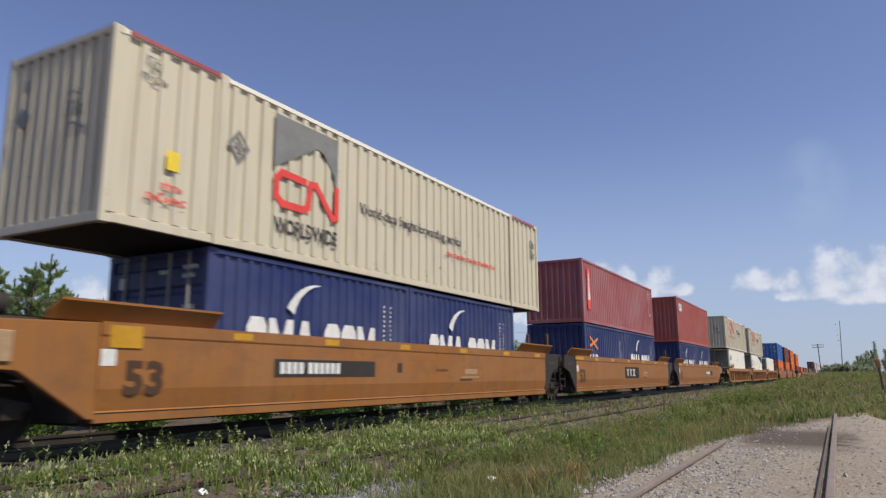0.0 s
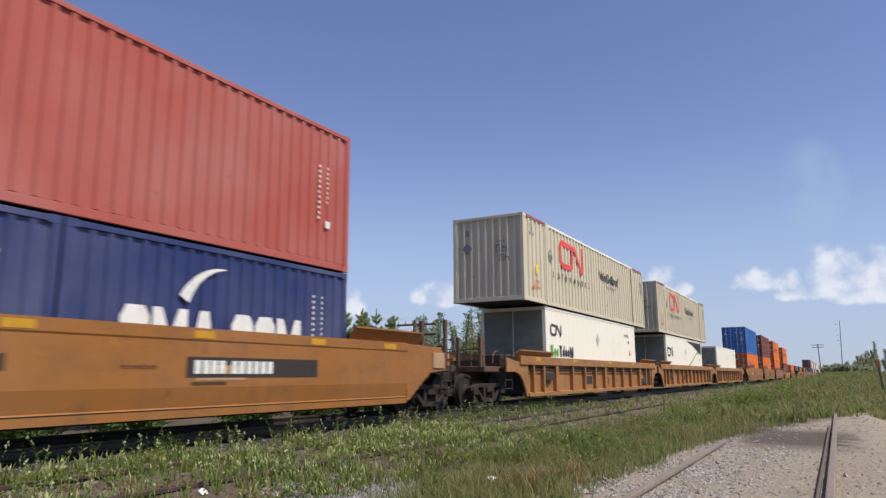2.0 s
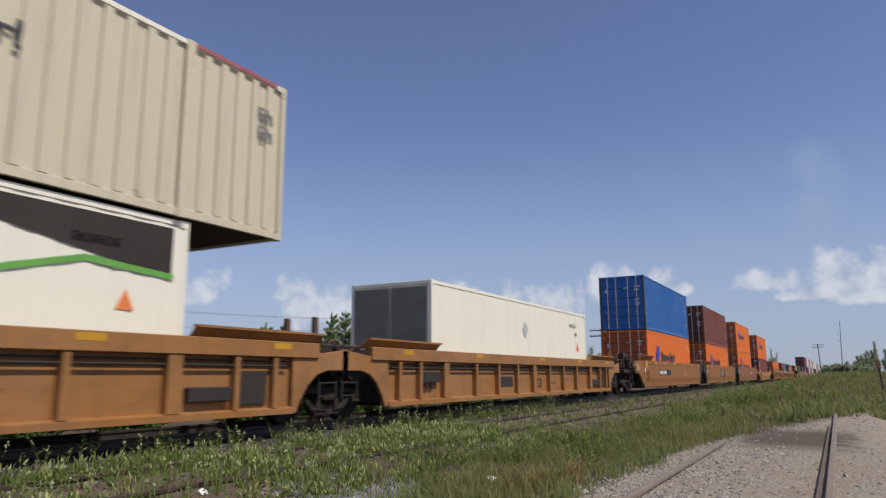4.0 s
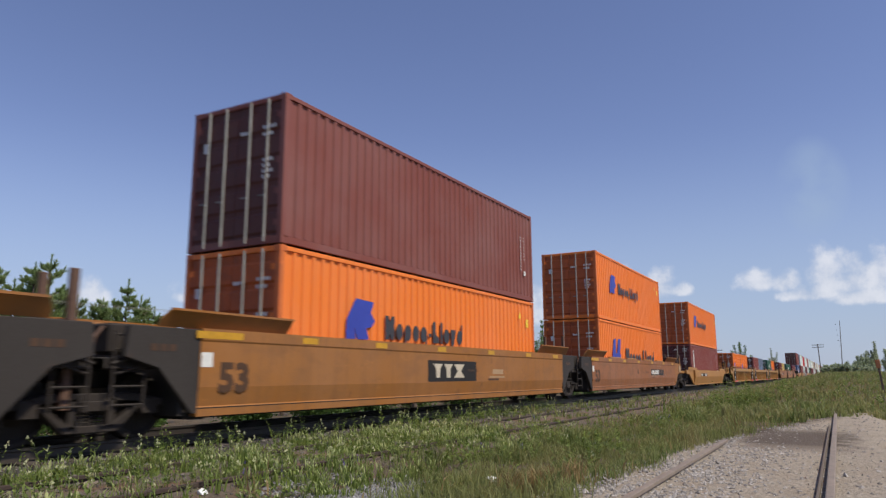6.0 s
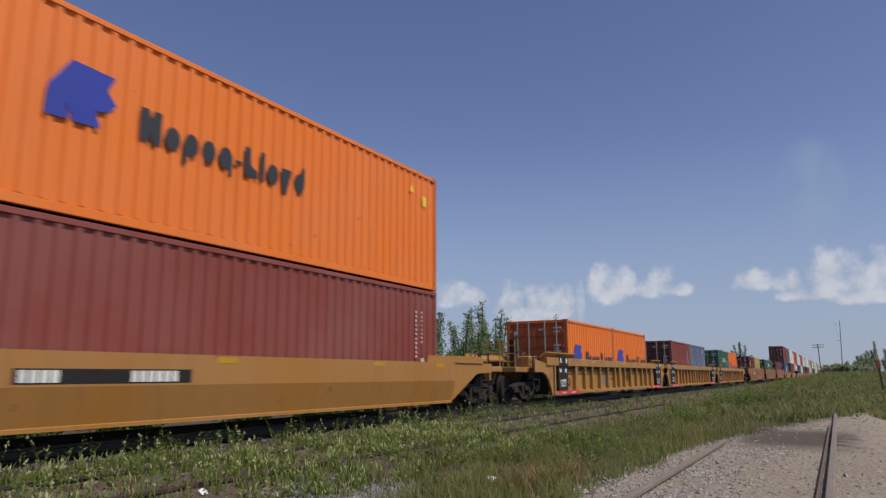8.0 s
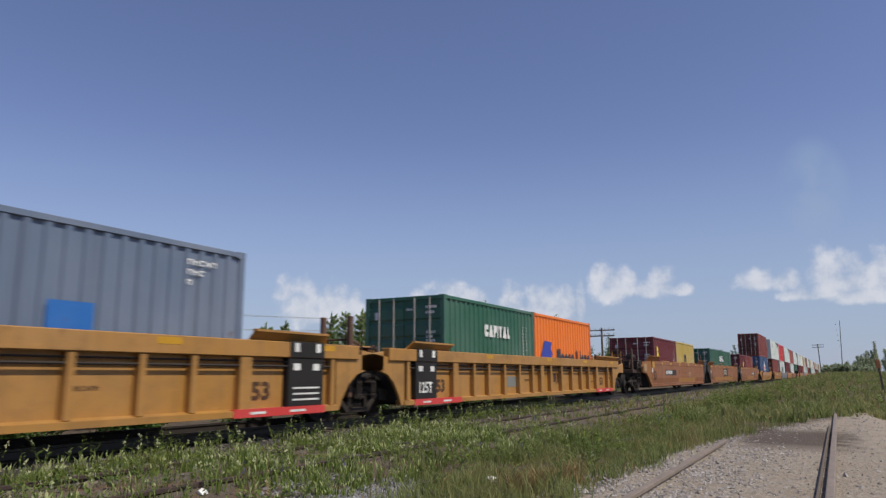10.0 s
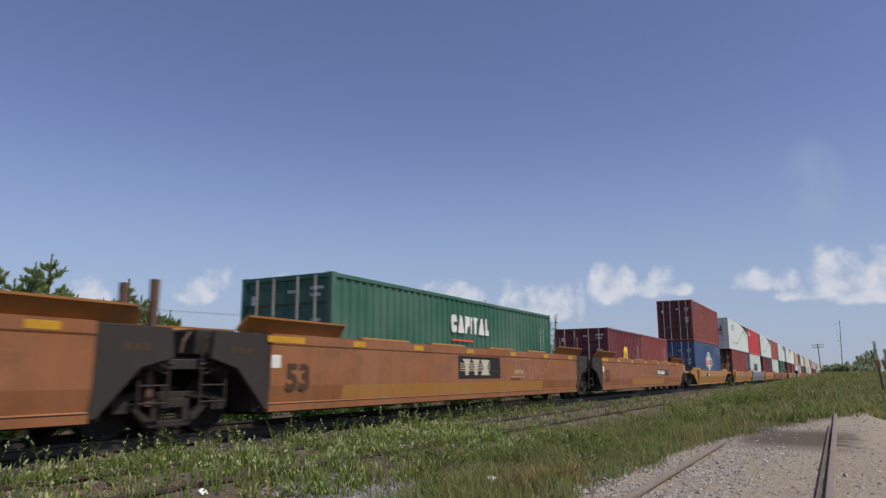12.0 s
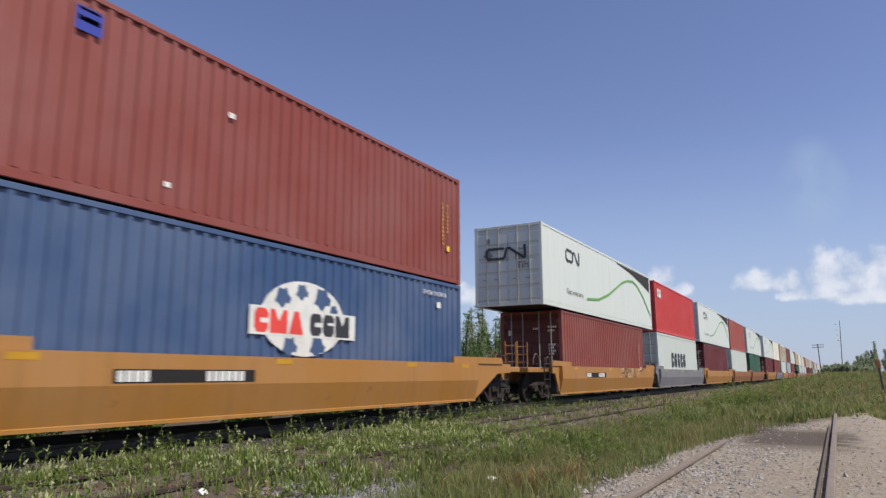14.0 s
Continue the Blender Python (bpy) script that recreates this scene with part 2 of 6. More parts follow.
M = {
    "tan": paint("cream_paint", (0.56, 0.505, 0.37), 0.5, 0.42, 0.18, 0.03), "tanroof": paint("faded_red_rail_paint", (0.30, 0.05, 0.05), 0.5, 0.3),
    "white": paint("white_paint", (0.80, 0.765, 0.64), 0.4, 0.16, 0.0, 0.02), "palegreen": paint("pale_grey_green_paint", (0.60, 0.65, 0.60), 0.4, 0.2, 0.0, 0.03),
    "navy": paint("navy_paint", (0.016, 0.028, 0.115), 0.45, 0.2, 0.05, 0.04), "midblue": paint("mid_blue_paint", (0.036, 0.078, 0.18), 0.45, 0.25, 0.05, 0.05),
    "blue": paint("bright_blue_paint", (0.010, 0.12, 0.40), 0.4, 0.2, 0.1, 0.03), "pinkred": paint("faded_rose_red_paint", (0.32, 0.085, 0.085), 0.5, 0.2, 0.08, 0.08),
    "red": paint("brick_red_paint", (0.36, 0.075, 0.05), 0.45, 0.2, 0.08, 0.05), "brown": paint("oxide_brown_paint", (0.185, 0.047, 0.030), 0.5, 0.25, 0.08, 0.03), "brown_door": paint("rusty_brown_door_paint", (0.10, 0.026, 0.018), 0.6, 0.5, 0.4, 0.02),
    "maroon": paint("maroon_paint", (0.135, 0.017, 0.02), 0.45, 0.25, 0.05, 0.03), "oxred": paint("oxide_red_paint", (0.22, 0.046, 0.032), 0.5, 0.25, 0.08, 0.03),
    "orange": paint("orange_paint", (0.76, 0.182, 0.016), 0.5, 0.25, 0.1, 0.02), "orange_door": paint("rusty_orange_door_paint", (0.46, 0.092, 0.014), 0.6, 0.7, 0.55, 0.02), "orange_post": paint("worn_orange_post_paint", (0.52, 0.115, 0.014), 0.55, 0.5, 0.4, 0.02), "greyblue": paint("grey_blue_paint", (0.115, 0.155, 0.225), 0.5, 0.4, 0.15, 0.06),
    "green": paint("bottle_green_paint", (0.022, 0.105, 0.06), 0.45, 0.2, 0.05, 0.05), "yellow": paint("yellow_paint", (0.50, 0.36, 0.07), 0.45, 0.25, 0.05),
    "brightred": paint("bright_red_paint", (0.55, 0.04, 0.035), 0.45, 0.15, 0.03, 0.03), "blue_post": paint("weathered_blue_grey_paint", (0.045, 0.065, 0.07), 0.6, 0.5, 0.5, 0.02), "grey": paint("grey_paint", (0.42, 0.44, 0.44), 0.5, 0.3),
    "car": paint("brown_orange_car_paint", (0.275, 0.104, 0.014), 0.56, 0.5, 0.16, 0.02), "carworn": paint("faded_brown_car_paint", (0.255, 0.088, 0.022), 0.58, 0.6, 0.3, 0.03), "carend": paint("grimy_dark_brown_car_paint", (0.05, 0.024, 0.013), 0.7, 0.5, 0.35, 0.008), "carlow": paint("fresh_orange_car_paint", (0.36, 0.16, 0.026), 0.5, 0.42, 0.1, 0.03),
    "carrib": paint("rusty_orange_car_paint", (0.30, 0.128, 0.028), 0.55, 0.6, 0.36, 0.03), "caryel": paint("yellow_car_paint", (0.37, 0.18, 0.034), 0.5, 0.55, 0.18, 0.03),
    # oxide-red doors: rust, and a base darkened for the overhanging box's shade
    "dark": paint("dark_slate_paint", (0.024, 0.018, 0.014), 0.7, 0.4, 0.3, 0.006), "greycar": paint("scuffed_grey_car_paint", (0.17, 0.17, 0.18), 0.6, 0.55, 0.15, 0.03), "oxred_door": paint("shaded_rusty_red_door_paint", (0.10, 0.024, 0.018), 0.6, 0.5, 0.4, 0.02), "faded": plain("faded_orange_plate", (0.42, 0.17, 0.07), 0.6), "black": plain("black_steel", (0.012, 0.010, 0.009), 0.8),
    "steel": plain("grimy_cast_steel", (0.026, 0.018, 0.013), 0.8, 0.0), "wheel": plain("worn_wheel_steel", (0.016, 0.011, 0.008), 0.8, 0.0),
    "galv": plain("galvanised_rod", (0.33, 0.32, 0.29), 0.55, 0.1), "reflect": plain("yellow_reflector_tape", (0.52, 0.27, 0.012), 0.45, vary=0.25),
    "whitemark": plain("white_lettering", (0.70, 0.70, 0.66), 0.5, vary=0.2), "darkmark": plain("dark_lettering", (0.035, 0.035, 0.04), 0.5, vary=0.2),
    "redmark": plain("red_lettering", (0.70, 0.06, 0.045), 0.5, vary=0.12), "bluemark": plain("blue_lettering", (0.03, 0.05, 0.33), 0.5, vary=0.12),
    "orangemark": plain("orange_lettering", (0.75, 0.22, 0.06), 0.5, vary=0.12), "greenmark": plain("green_lettering", (0.13, 0.35, 0.06), 0.5, vary=0.12),
    "yellowmark": plain("yellow_lettering", (0.80, 0.58, 0.04), 0.5, vary=0.12), "paleink": plain("pale_stencil", (0.40, 0.26, 0.14), 0.6, vary=0.3), "cream": plain("cream_lettering", (0.55, 0.48, 0.36), 0.5, vary=0.25), "brownink": plain("dark_stencil", (0.07, 0.032, 0.012), 0.6, vary=0.3),
    "greymark": plain("grey_lettering", (0.20, 0.20, 0.18), 0.5, vary=0.2), "wood": plain("weathered_wood", (0.13, 0.10, 0.075), 0.85, grain=30), "rail": plain("rusty_rail_steel", (0.060, 0.040, 0.030), 0.7, 0.1, 40), "oldrail": plain("dull_worn_rail", (0.26, 0.205, 0.16), 0.65, 0.1, 40),
    "railtop": plain("polished_rail_head", (0.055, 0.046, 0.04), 0.5, 0.3, 40), "tie": plain("old_tie_timber", (0.075, 0.058, 0.046), 0.9, grain=25),
    "bark": plain("rough_bark", (0.095, 0.07, 0.05), 0.9), "rust": plain("rusty_post_steel", (0.115, 0.06, 0.038), 0.75, 0.0, 20), "scrawl": plain("faded_pink_spray", (0.36, 0.20, 0.14), 0.6, vary=0.3), "glassins": plain("ceramic_insulator", (0.25, 0.3, 0.28), 0.3),
    "needles": leafy("pine_needles", (0.16, 0.25, 0.08), (0.42, 0.50, 0.20), 0.5), "leaves": leafy("broad_leaves", (0.05, 0.115, 0.022), (0.17, 0.27, 0.06), 0.45),
    "grass": leafy("green_grass", (0.085, 0.13, 0.03), (0.30, 0.345, 0.11), 0.5, (0.37, 0.30, 0.14)), "weed": leafy("weed_leaves", (0.085, 0.14, 0.025), (0.28, 0.345, 0.08), 0.45),
    # the pale grey-green leaves have distance haze mixed into their colour
    "hazeleaves": leafy("haze_pale_leaves", (0.24, 0.29, 0.17), (0.44, 0.50, 0.32), 0.5), "straw": leafy("dry_straw", (0.25, 0.17, 0.07), (0.42, 0.31, 0.14)), "bloom": leafy("pale_seed_heads", (0.42, 0.45, 0.2), (0.68, 0.68, 0.42)), "sprig": leafy("pale_green_sprigs", (0.26, 0.34, 0.09), (0.62, 0.66, 0.30), 0.5), "enginecase": paint("stained_shade_grey_casing", (0.17, 0.175, 0.15), 0.6, 0.6, 0.2, 0.02), "violet": leafy("violet_flowers", (0.16, 0.13, 0.3), (0.3, 0.26, 0.45)),
}


def stone_material(name, dark, light):
    m, nt, p = nodes_of(name)
    geo = nt.nodes.new("ShaderNodeNewGeometry")
    fine = tex(nt, "ShaderNodeTexNoise", 60, 5)
    col = mixed(nt, geo.outputs["Random Per Island"], dark, light)
    col = mixed(nt, ramp_of(nt, fine.outputs["Fac"], 0.4, 0.7, 0, 0.5), col, tuple(c * 0.55 for c in dark))
    nt.links.new(col, p.inputs["Base Color"])
    p.inputs["Roughness"].default_value = 0.9
    return m


M["stone"] = stone_material("crushed_stone", (0.17, 0.155, 0.145), (0.46, 0.42, 0.38))
M["patchstone"] = stone_material("grey_loose_stone", (0.09, 0.088, 0.09), (0.30, 0.29, 0.285))
M["ballast"] = stone_material("dirty_ballast_stone", (0.06, 0.05, 0.042), (0.21, 0.185, 0.16))


def ground_material():
    """Soil and trodden grass; a gravel yard round the old track, ballast under the main line with the train's shade
    darkened into its colour.
    """
    m, nt, p = nodes_of("ground_soil")
    tc, sep = nt.nodes.new("ShaderNodeTexCoord"), nt.nodes.new("ShaderNodeSeparateXYZ")
    nt.links.new(tc.outputs["Object"], sep.inputs[0])
    big, mid, fine = tex(nt, "ShaderNodeTexNoise", 0.35, 5), tex(nt, "ShaderNodeTexNoise", 2.2, 6), tex(nt, "ShaderNodeTexNoise", 26, 8, 0.7)
    vor = tex(nt, "ShaderNodeTexVoronoi", 24)
    grass = mixed(nt, ramp_of(nt, mid.outputs["Fac"], 0.35, 0.65), (0.05, 0.038, 0.02), (0.125, 0.082, 0.045))
    grass = mixed(nt, ramp_of(nt, big.outputs["Fac"], 0.55, 0.75, 0, 0.5), grass, (0.17, 0.14, 0.085))
    gravel = mixed(nt, ramp_of(nt, fine.outputs["Fac"], 0.3, 0.7), (0.17, 0.135, 0.10), (0.42, 0.36, 0.285))
    gravel = mixed(nt, ramp_of(nt, mid.outputs["Fac"], 0.45, 0.75, 0, 0.6), gravel, (0.235, 0.18, 0.125))
    # near-black bed: the shade beneath the train is put into the ballast colour
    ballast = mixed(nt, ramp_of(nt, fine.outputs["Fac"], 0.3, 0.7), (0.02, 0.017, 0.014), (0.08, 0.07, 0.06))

    def arith(op, a, b):
        n = nt.nodes.new("ShaderNodeMath")
        n.operation = op
        for i, s in enumerate((a, b)):
            if isinstance(s, (int, float)):
                n.inputs[i].default_value = s
            else:
                nt.links.new(s, n.inputs[i])
        return n.outputs[0]

    wob = arith("MULTIPLY", arith("SUBTRACT", mid.outputs["Fac"], 0.5), 1.6)
    xx = arith("ADD", sep.outputs[0], wob)
    yy = arith("ADD", sep.outputs[1], arith("MULTIPLY", wob, 3.0))
    inner = arith("SUBTRACT", xx, arith("MULTIPLY", arith("MAXIMUM", arith("SUBTRACT", yy, 12.0), 0.0), 0.11))
    yard = arith("MULTIPLY", ramp_of(nt, inner, -2.4, -2.05), ramp_of(nt, arith("ADD", yy, arith("MULTIPLY", xx, -5.0)), 22.5, 20.5))
    far = arith("MULTIPLY", ramp_of(nt, xx, -0.5, 0.4), ramp_of(nt, yy, 28, 24))
    col = mixed(nt, arith("MAXIMUM", yard, far), grass, gravel)
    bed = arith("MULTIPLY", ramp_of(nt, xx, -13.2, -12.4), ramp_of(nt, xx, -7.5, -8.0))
    siding = arith("MULTIPLY", ramp_of(nt, xx, -8.2, -7.6), ramp_of(nt, xx, -4.9, -5.6))
    grit = mixed(nt, ramp_of(nt, fine.outputs["Fac"], 0.3, 0.7), (0.055, 0.042, 0.032), (0.20, 0.165, 0.13))
    grit = mixed(nt, ramp_of(nt, mid.outputs["Fac"], 0.48, 0.62, 0, 0.75), grit, (0.15, 0.075, 0.042))
    col = mixed(nt, arith("MULTIPLY", siding, 0.85), col, grit)
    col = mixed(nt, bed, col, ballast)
    oily = arith("MULTIPLY", ramp_of(nt, arith("ABSOLUTE", arith("SUBTRACT", sep.outputs[1], 13.8), 0), 2.6, 1.2), ramp_of(nt, arith("ABSOLUTE", arith("ADD", xx, 0.75), 0), 1.0, 0.6))
    col = mixed(nt, arith("MULTIPLY", oily, 0.85), col, (0.06, 0.04, 0.028))
    nt.links.new(col, p.inputs["Base Color"])
    p.inputs["Roughness"].default_value = 0.95
    b = arith("ADD", fine.outputs["Fac"], arith("MULTIPLY", vor.outputs["Distance"], 0.8))
    bump(nt, p, b, 0.8, 0.03)
    return m


M["ground"] = ground_material()


# ---- mesh helpers ----
def link_mesh(name, me, mat, parent=None, label=""):
    ob = new(name, me)
    if mat is not None:
        if not me.materials:
            me.materials.append(mat)
        if me.materials[0] is not mat:
            ob.material_slots[0].link = "OBJECT"
            ob.material_slots[0].material = mat
    if parent is not None:
        ob.parent = parent
    if label:
        ob["label"] = label
    return ob


def part(name, bm, mat, parent=None, label="", smooth=False):
    me = bm if isinstance(bm, bpy.types.Mesh) else None
    if me is None:
        me = bpy.data.meshes.new(name)
        bm.to_mesh(me)
        bm.free()
        if smooth:
            for p in me.polygons:
                p.use_smooth = True
    return link_mesh(name, me, mat, parent, label)


def box(bm, x0, x1, y0, y1, z0, z1):
    v = [bm.verts.new((x, y, z)) for x in (x0, x1) for y in (y0, y1) for z in (z0, z1)]
    for f in ((0, 1, 3, 2), (4, 6, 7, 5), (0, 4, 5, 1), (2, 3, 7, 6), (0, 2, 6, 4), (1, 5, 7, 3)):
        bm.faces.new([v[i] for i in f])
    return bm


def boxes(*bs):
    bm = bmesh.new()
    for b in bs:
        box(bm, *b)
    return bm


def bevelled(bm, w):
    bmesh.ops.bevel(bm, geom=list(bm.edges), offset=w, segments=1, affect="EDGES")
    return bm


def prism(bm, outline, axis, a, b):
    """Extrude an outline of 2D points along an axis from a to b."""
    def at(p, w):
        return {"x": (w, p[0], p[1]), "y": (p[0], w, p[1]), "z": (p[0], p[1], w)}[axis]
    lo, hi = [bm.verts.new(at(p, a)) for p in outline], [bm.verts.new(at(p, b)) for p in outline]
    n = len(outline)
    for i in range(n):
        bm.faces.new((lo[i], lo[(i + 1) % n], hi[(i + 1) % n], hi[i]))
    bm.faces.new(lo[::-1])
    bm.faces.new(hi)
    bmesh.ops.recalc_face_normals(bm, faces=list(bm.faces))
    return bm


def rod(bm, a, b, r, n=8, r2=None):
    a, b = Vector(a), Vector(b)
    q = (b - a).to_track_quat("Z", "Y")
    r2 = r if r2 is None else r2
    lo = [bm.verts.new(a + q @ Vector((r * math.cos(2 * math.pi * i / n), r * math.sin(2 * math.pi * i / n), 0))) for i in range(n)]
    hi = [bm.verts.new(b + q @ Vector((r2 * math.cos(2 * math.pi * i / n), r2 * math.sin(2 * math.pi * i / n), 0))) for i in range(n)]
    for i in range(n):
        bm.faces.new((lo[i], lo[(i + 1) % n], hi[(i + 1) % n], hi[i]))
    bm.faces.new(lo[::-1])
    bm.faces.new(hi)
    return bm


def rods(*rs):
    bm = bmesh.new()
    for r in rs:
        rod(bm, *r)
    return bm


def thing(name, label, category, group="", at=None):
    e = new(name)
    if at is not None:
        e.matrix_basis = at
    return tagged(e, label, category, group)


# ---- containers ----
# local space: x across (camera side is +x), y along, z up from the underside; origin at the middle of the floor
MESHES = {}


def corrugated(length, h0, h1, pitch, depth, flat):
    """A trapezoid-corrugated sheet in the plane x=0 (outermost), along y, ribs upright."""
    bm = bmesh.new()
    n = max(1, round(length / pitch))
    p = length / n
    prof = []
    for i in range(n):
        y = -length / 2 + i * p
        prof += [(0, y), (0, y + p * flat), (-depth, y + p * (flat + (0.5 - flat / 1.0) * 0.36)), (-depth, y + p * (1 - (0.5 - flat / 1.0) * 0.36))]
    prof.append((0, length / 2))
    lo, hi = [bm.verts.new((x, y, h0)) for x, y in prof], [bm.verts.new((x, y, h1)) for x, y in prof]
    for i in range(len(prof) - 1):
        bm.faces.new((lo[i], lo[i + 1], hi[i + 1], hi[i]))
    # inner skin, so that the sheet has thickness
    a, b = [bm.verts.new((-depth - 0.004, y, z)) for y, z in ((-length / 2, h0), (length / 2, h0))], [bm.verts.new((-depth - 0.004, y, z)) for y, z in ((-length / 2, h1), (length / 2, h1))]
    bm.faces.new((a[0], b[0], b[1], a[1]))
    me = bpy.data.meshes.new("sheet")
    bm.to_mesh(me)
    bm.free()
    return me


def shared(key, make):
    if key not in MESHES:
        got = make()
        if not isinstance(got, bpy.types.Mesh):
            me = bpy.data.meshes.new(key[0])
            got.to_mesh(me)
            got.free()
            got = me
        MESHES[key] = got
    return MESHES[key]


def container(length, width, height, colour, near_end, style, label, group="containers on the train", plain_far=False):
    """near_end: 'doors' or 'wall', the end that faces back along the track. style: 'box' (deep ribs), 'tall' (53-foot, narrow ribs, inset posts), 'smooth' (refrigerated)."""
    c = thing("shipping_container", label, "shipping container", group)
    L2, W2, mat = length / 2, width / 2, M[colour]
    key = (length, width, height, style)
    post, rail = 0.11 if style != "smooth" else 0.08, 0.11
    # side walls
    pitch, depth, flat = {"box": (0.278, 0.036, 0.26), "tall": (0.36, 0.042, 0.40), "smooth": (0.56, 0.008, 0.42)}[style]
    for s in (1, -1):
        side = part("side_wall", shared(("side_wall", *key), lambda: corrugated(length - 2 * post, 0.16, height - 0.09, pitch, depth, flat)), mat, c)
        side.matrix_basis = pose(s * (W2 - 0.012), 0, 0, 0, 0, 0 if s > 0 else 180)
    # rails and posts
    def rails(z0, z1, inset):
        return lambda: bevelled(boxes((W2 - 0.07, W2 - inset, -L2 + 0.16, L2 - 0.16, z0, z1)), 0.008)
    for s in (1, -1):
        t = part("top_rail", shared(("top_rail", *key), rails(height - 0.10, height - 0.012, 0.0)), M["white"] if style == "tall" else mat, c)
        b = part("bottom_rail", shared(("bottom_rail", *key), rails(0.012, 0.15, 0.012)), mat, c)
        for o in (t, b):
            o.matrix_basis = pose(0, 0, 0, 0, 0, 0 if s > 0 else 180)
    def post_mesh():
        bm = boxes((W2 - 0.12, W2 + 0.001, -L2, -L2 + post, 0.1, height - 0.1))
        box(bm, W2 - 0.16, W2 + 0.003, -L2 - 0.003, -L2 + 0.178, 0, 0.118)
        box(bm, W2 - 0.16, W2 + 0.003, -L2 - 0.003, -L2 + 0.178, height - 0.118, height)
        return bevelled(bm, 0.006)
    for sx, sy in ((1, 1), (-1, -1)):
        o = part("corner_post", shared(("corner_post", *key), post_mesh), M.get(colour + "_post", mat), c)
        o.matrix_basis = pose(0, 0, 0, 0, 0, 0 if sx > 0 else 180)
    def post_mirror():
        bm = boxes((-W2 - 0.001, -W2 + 0.12, -L2, -L2 + post, 0.1, height - 0.1))
        box(bm, -W2 - 0.003, -W2 + 0.16, -L2 - 0.003, -L2 + 0.178, 0, 0.118)
        box(bm, -W2 - 0.003, -W2 + 0.16, -L2 - 0.003, -L2 + 0.178, height - 0.118, height)
        return bevelled(bm, 0.006)
    for turn in (0, 180):
        o = part("corner_post", shared(("corner_post_b", *key), post_mirror), M.get(colour + "_post", mat), c)
        o.matrix_basis = pose(0, 0, 0, 0, 0, turn)
    # inset lifting posts of the 53-foot boxes, at the 40-foot points
    if style == "tall":
        for s in (1, -1):
            for y in (-6.0, 5.85):
                part("lifting_post", shared(("lifting_post", width, height, s, y), lambda: bevelled(boxes((s * W2 - 0.02, s * W2 + 0.02, y - 0.09, y + 0.09, 0.0, height)), 0.006)), mat, c)
    part("roof", shared(("roof", *key), lambda: boxes((-W2 + 0.06, W2 - 0.06, -L2 + 0.1, L2 - 0.1, height - 0.06, height - 0.03))), mat, c)
    part("floor", shared(("floor", *key), lambda: boxes((-W2 + 0.06, W2 - 0.06, -L2 + 0.1, L2 - 0.1, 0.05, 0.15))), M["black"], c)
    # ends: front wall corrugated; the other has the doors
    for s in (-1, 1):
        kind = near_end if s < 0 else ("wall" if near_end == "doors" else "doors")
        turn = pose(0, s * (L2 - 0.012), 0, 0, 0, -90 if s < 0 else 90)
        hdr = part("end_header", shared(("end_header", width, height), lambda: bevelled(boxes((-0.09, 0.008, -W2 + 0.12, W2 - 0.12, height - 0.11, height - 0.01)), 0.006)), mat, c)
        sill = part("end_sill", shared(("end_sill", width), lambda: bevelled(boxes((-0.09, 0.008, -W2 + 0.12, W2 - 0.12, 0.01, 0.15)), 0.006)), mat, c)
        hdr.matrix_basis = sill.matrix_basis = turn
        if kind == "wall" or plain_far:
            w = part("end_wall", shared(("end_wall", width, height, style), lambda: corrugated(width - 0.2, 0.14, height - 0.1, 0.26 if style != "smooth" else 0.6, 0.062 if style != "smooth" else 0.02, 0.26)), mat, c)
            w.matrix_basis = turn
            continue
        dw = (width - 0.24) / 2 - 0.01

        def door_mesh():
            n, prof = 5, [(-0.06, height - 0.115), (-0.06, 0.15), (-0.03, 0.15)]
            for i in range(n):             # pressed horizontal pans
                z0, z1 = 0.2 + i * (height - 0.4) / n, 0.2 + (i + 0.84) * (height - 0.4) / n
                prof += [(-0.032, z0), (-0.004, z0 + 0.05), (-0.004, z1 - 0.05), (-0.032, z1)]
            bm = prism(bmesh.new(), prof + [(-0.03, height - 0.115)], "y", -dw / 2, dw / 2)
            return bm
        for k in (-1, 1):
            d = part("door", shared(("door", width, height), door_mesh), M.get(colour + "_door", mat), c)
            d.matrix_basis = turn @ pose(0, k * (dw / 2 + 0.008), 0)
            for j in (-0.22, 0.24):
                part("lock_rod", shared(("lock_rod", height, j), lambda: rods(((0.012, j, 0.06), (0.012, j, height - 0.05), 0.025, 8), ((0.012, j - 0.17, 0.95), (0.016, j + 0.02, 0.95), 0.016, 6))), M["galv"], d)
            part("hinge", shared(("hinge", height, dw, k), lambda: boxes(*[(-0.03, 0.004, k * (dw / 2 - 0.045) - 0.05, k * (dw / 2 - 0.045) + 0.05, z, z + 0.11) for z in (0.35, 0.95, 1.55, height - 0.45)])), mat, d)["kind"] = "stuff"
    c["half"], c["side_x"] = L2, W2
    return c


# ---- markings: flat paint on the side that faces +x, given by y from the left end and z from the underside ----
def flat_mark(name, owner, rects, mat, x, label="", polys=()):
    bm = bmesh.new()
    for y0, y1, z0, z1 in rects:
        bm.faces.new([bm.verts.new((x, y, z)) for y, z in ((y0, z0), (y1, z0), (y1, z1), (y0, z1))])
    for k, poly in enumerate(polys):      # strokes lie a hair over one another
        f = bm.faces.new([bm.verts.new((x + 0.0006 * k, y, z)) for y, z in poly])
        f.normal_update()
        if f.normal.x < 0:
            f.normal_flip()
    return part(name, bm, mat, owner, label)


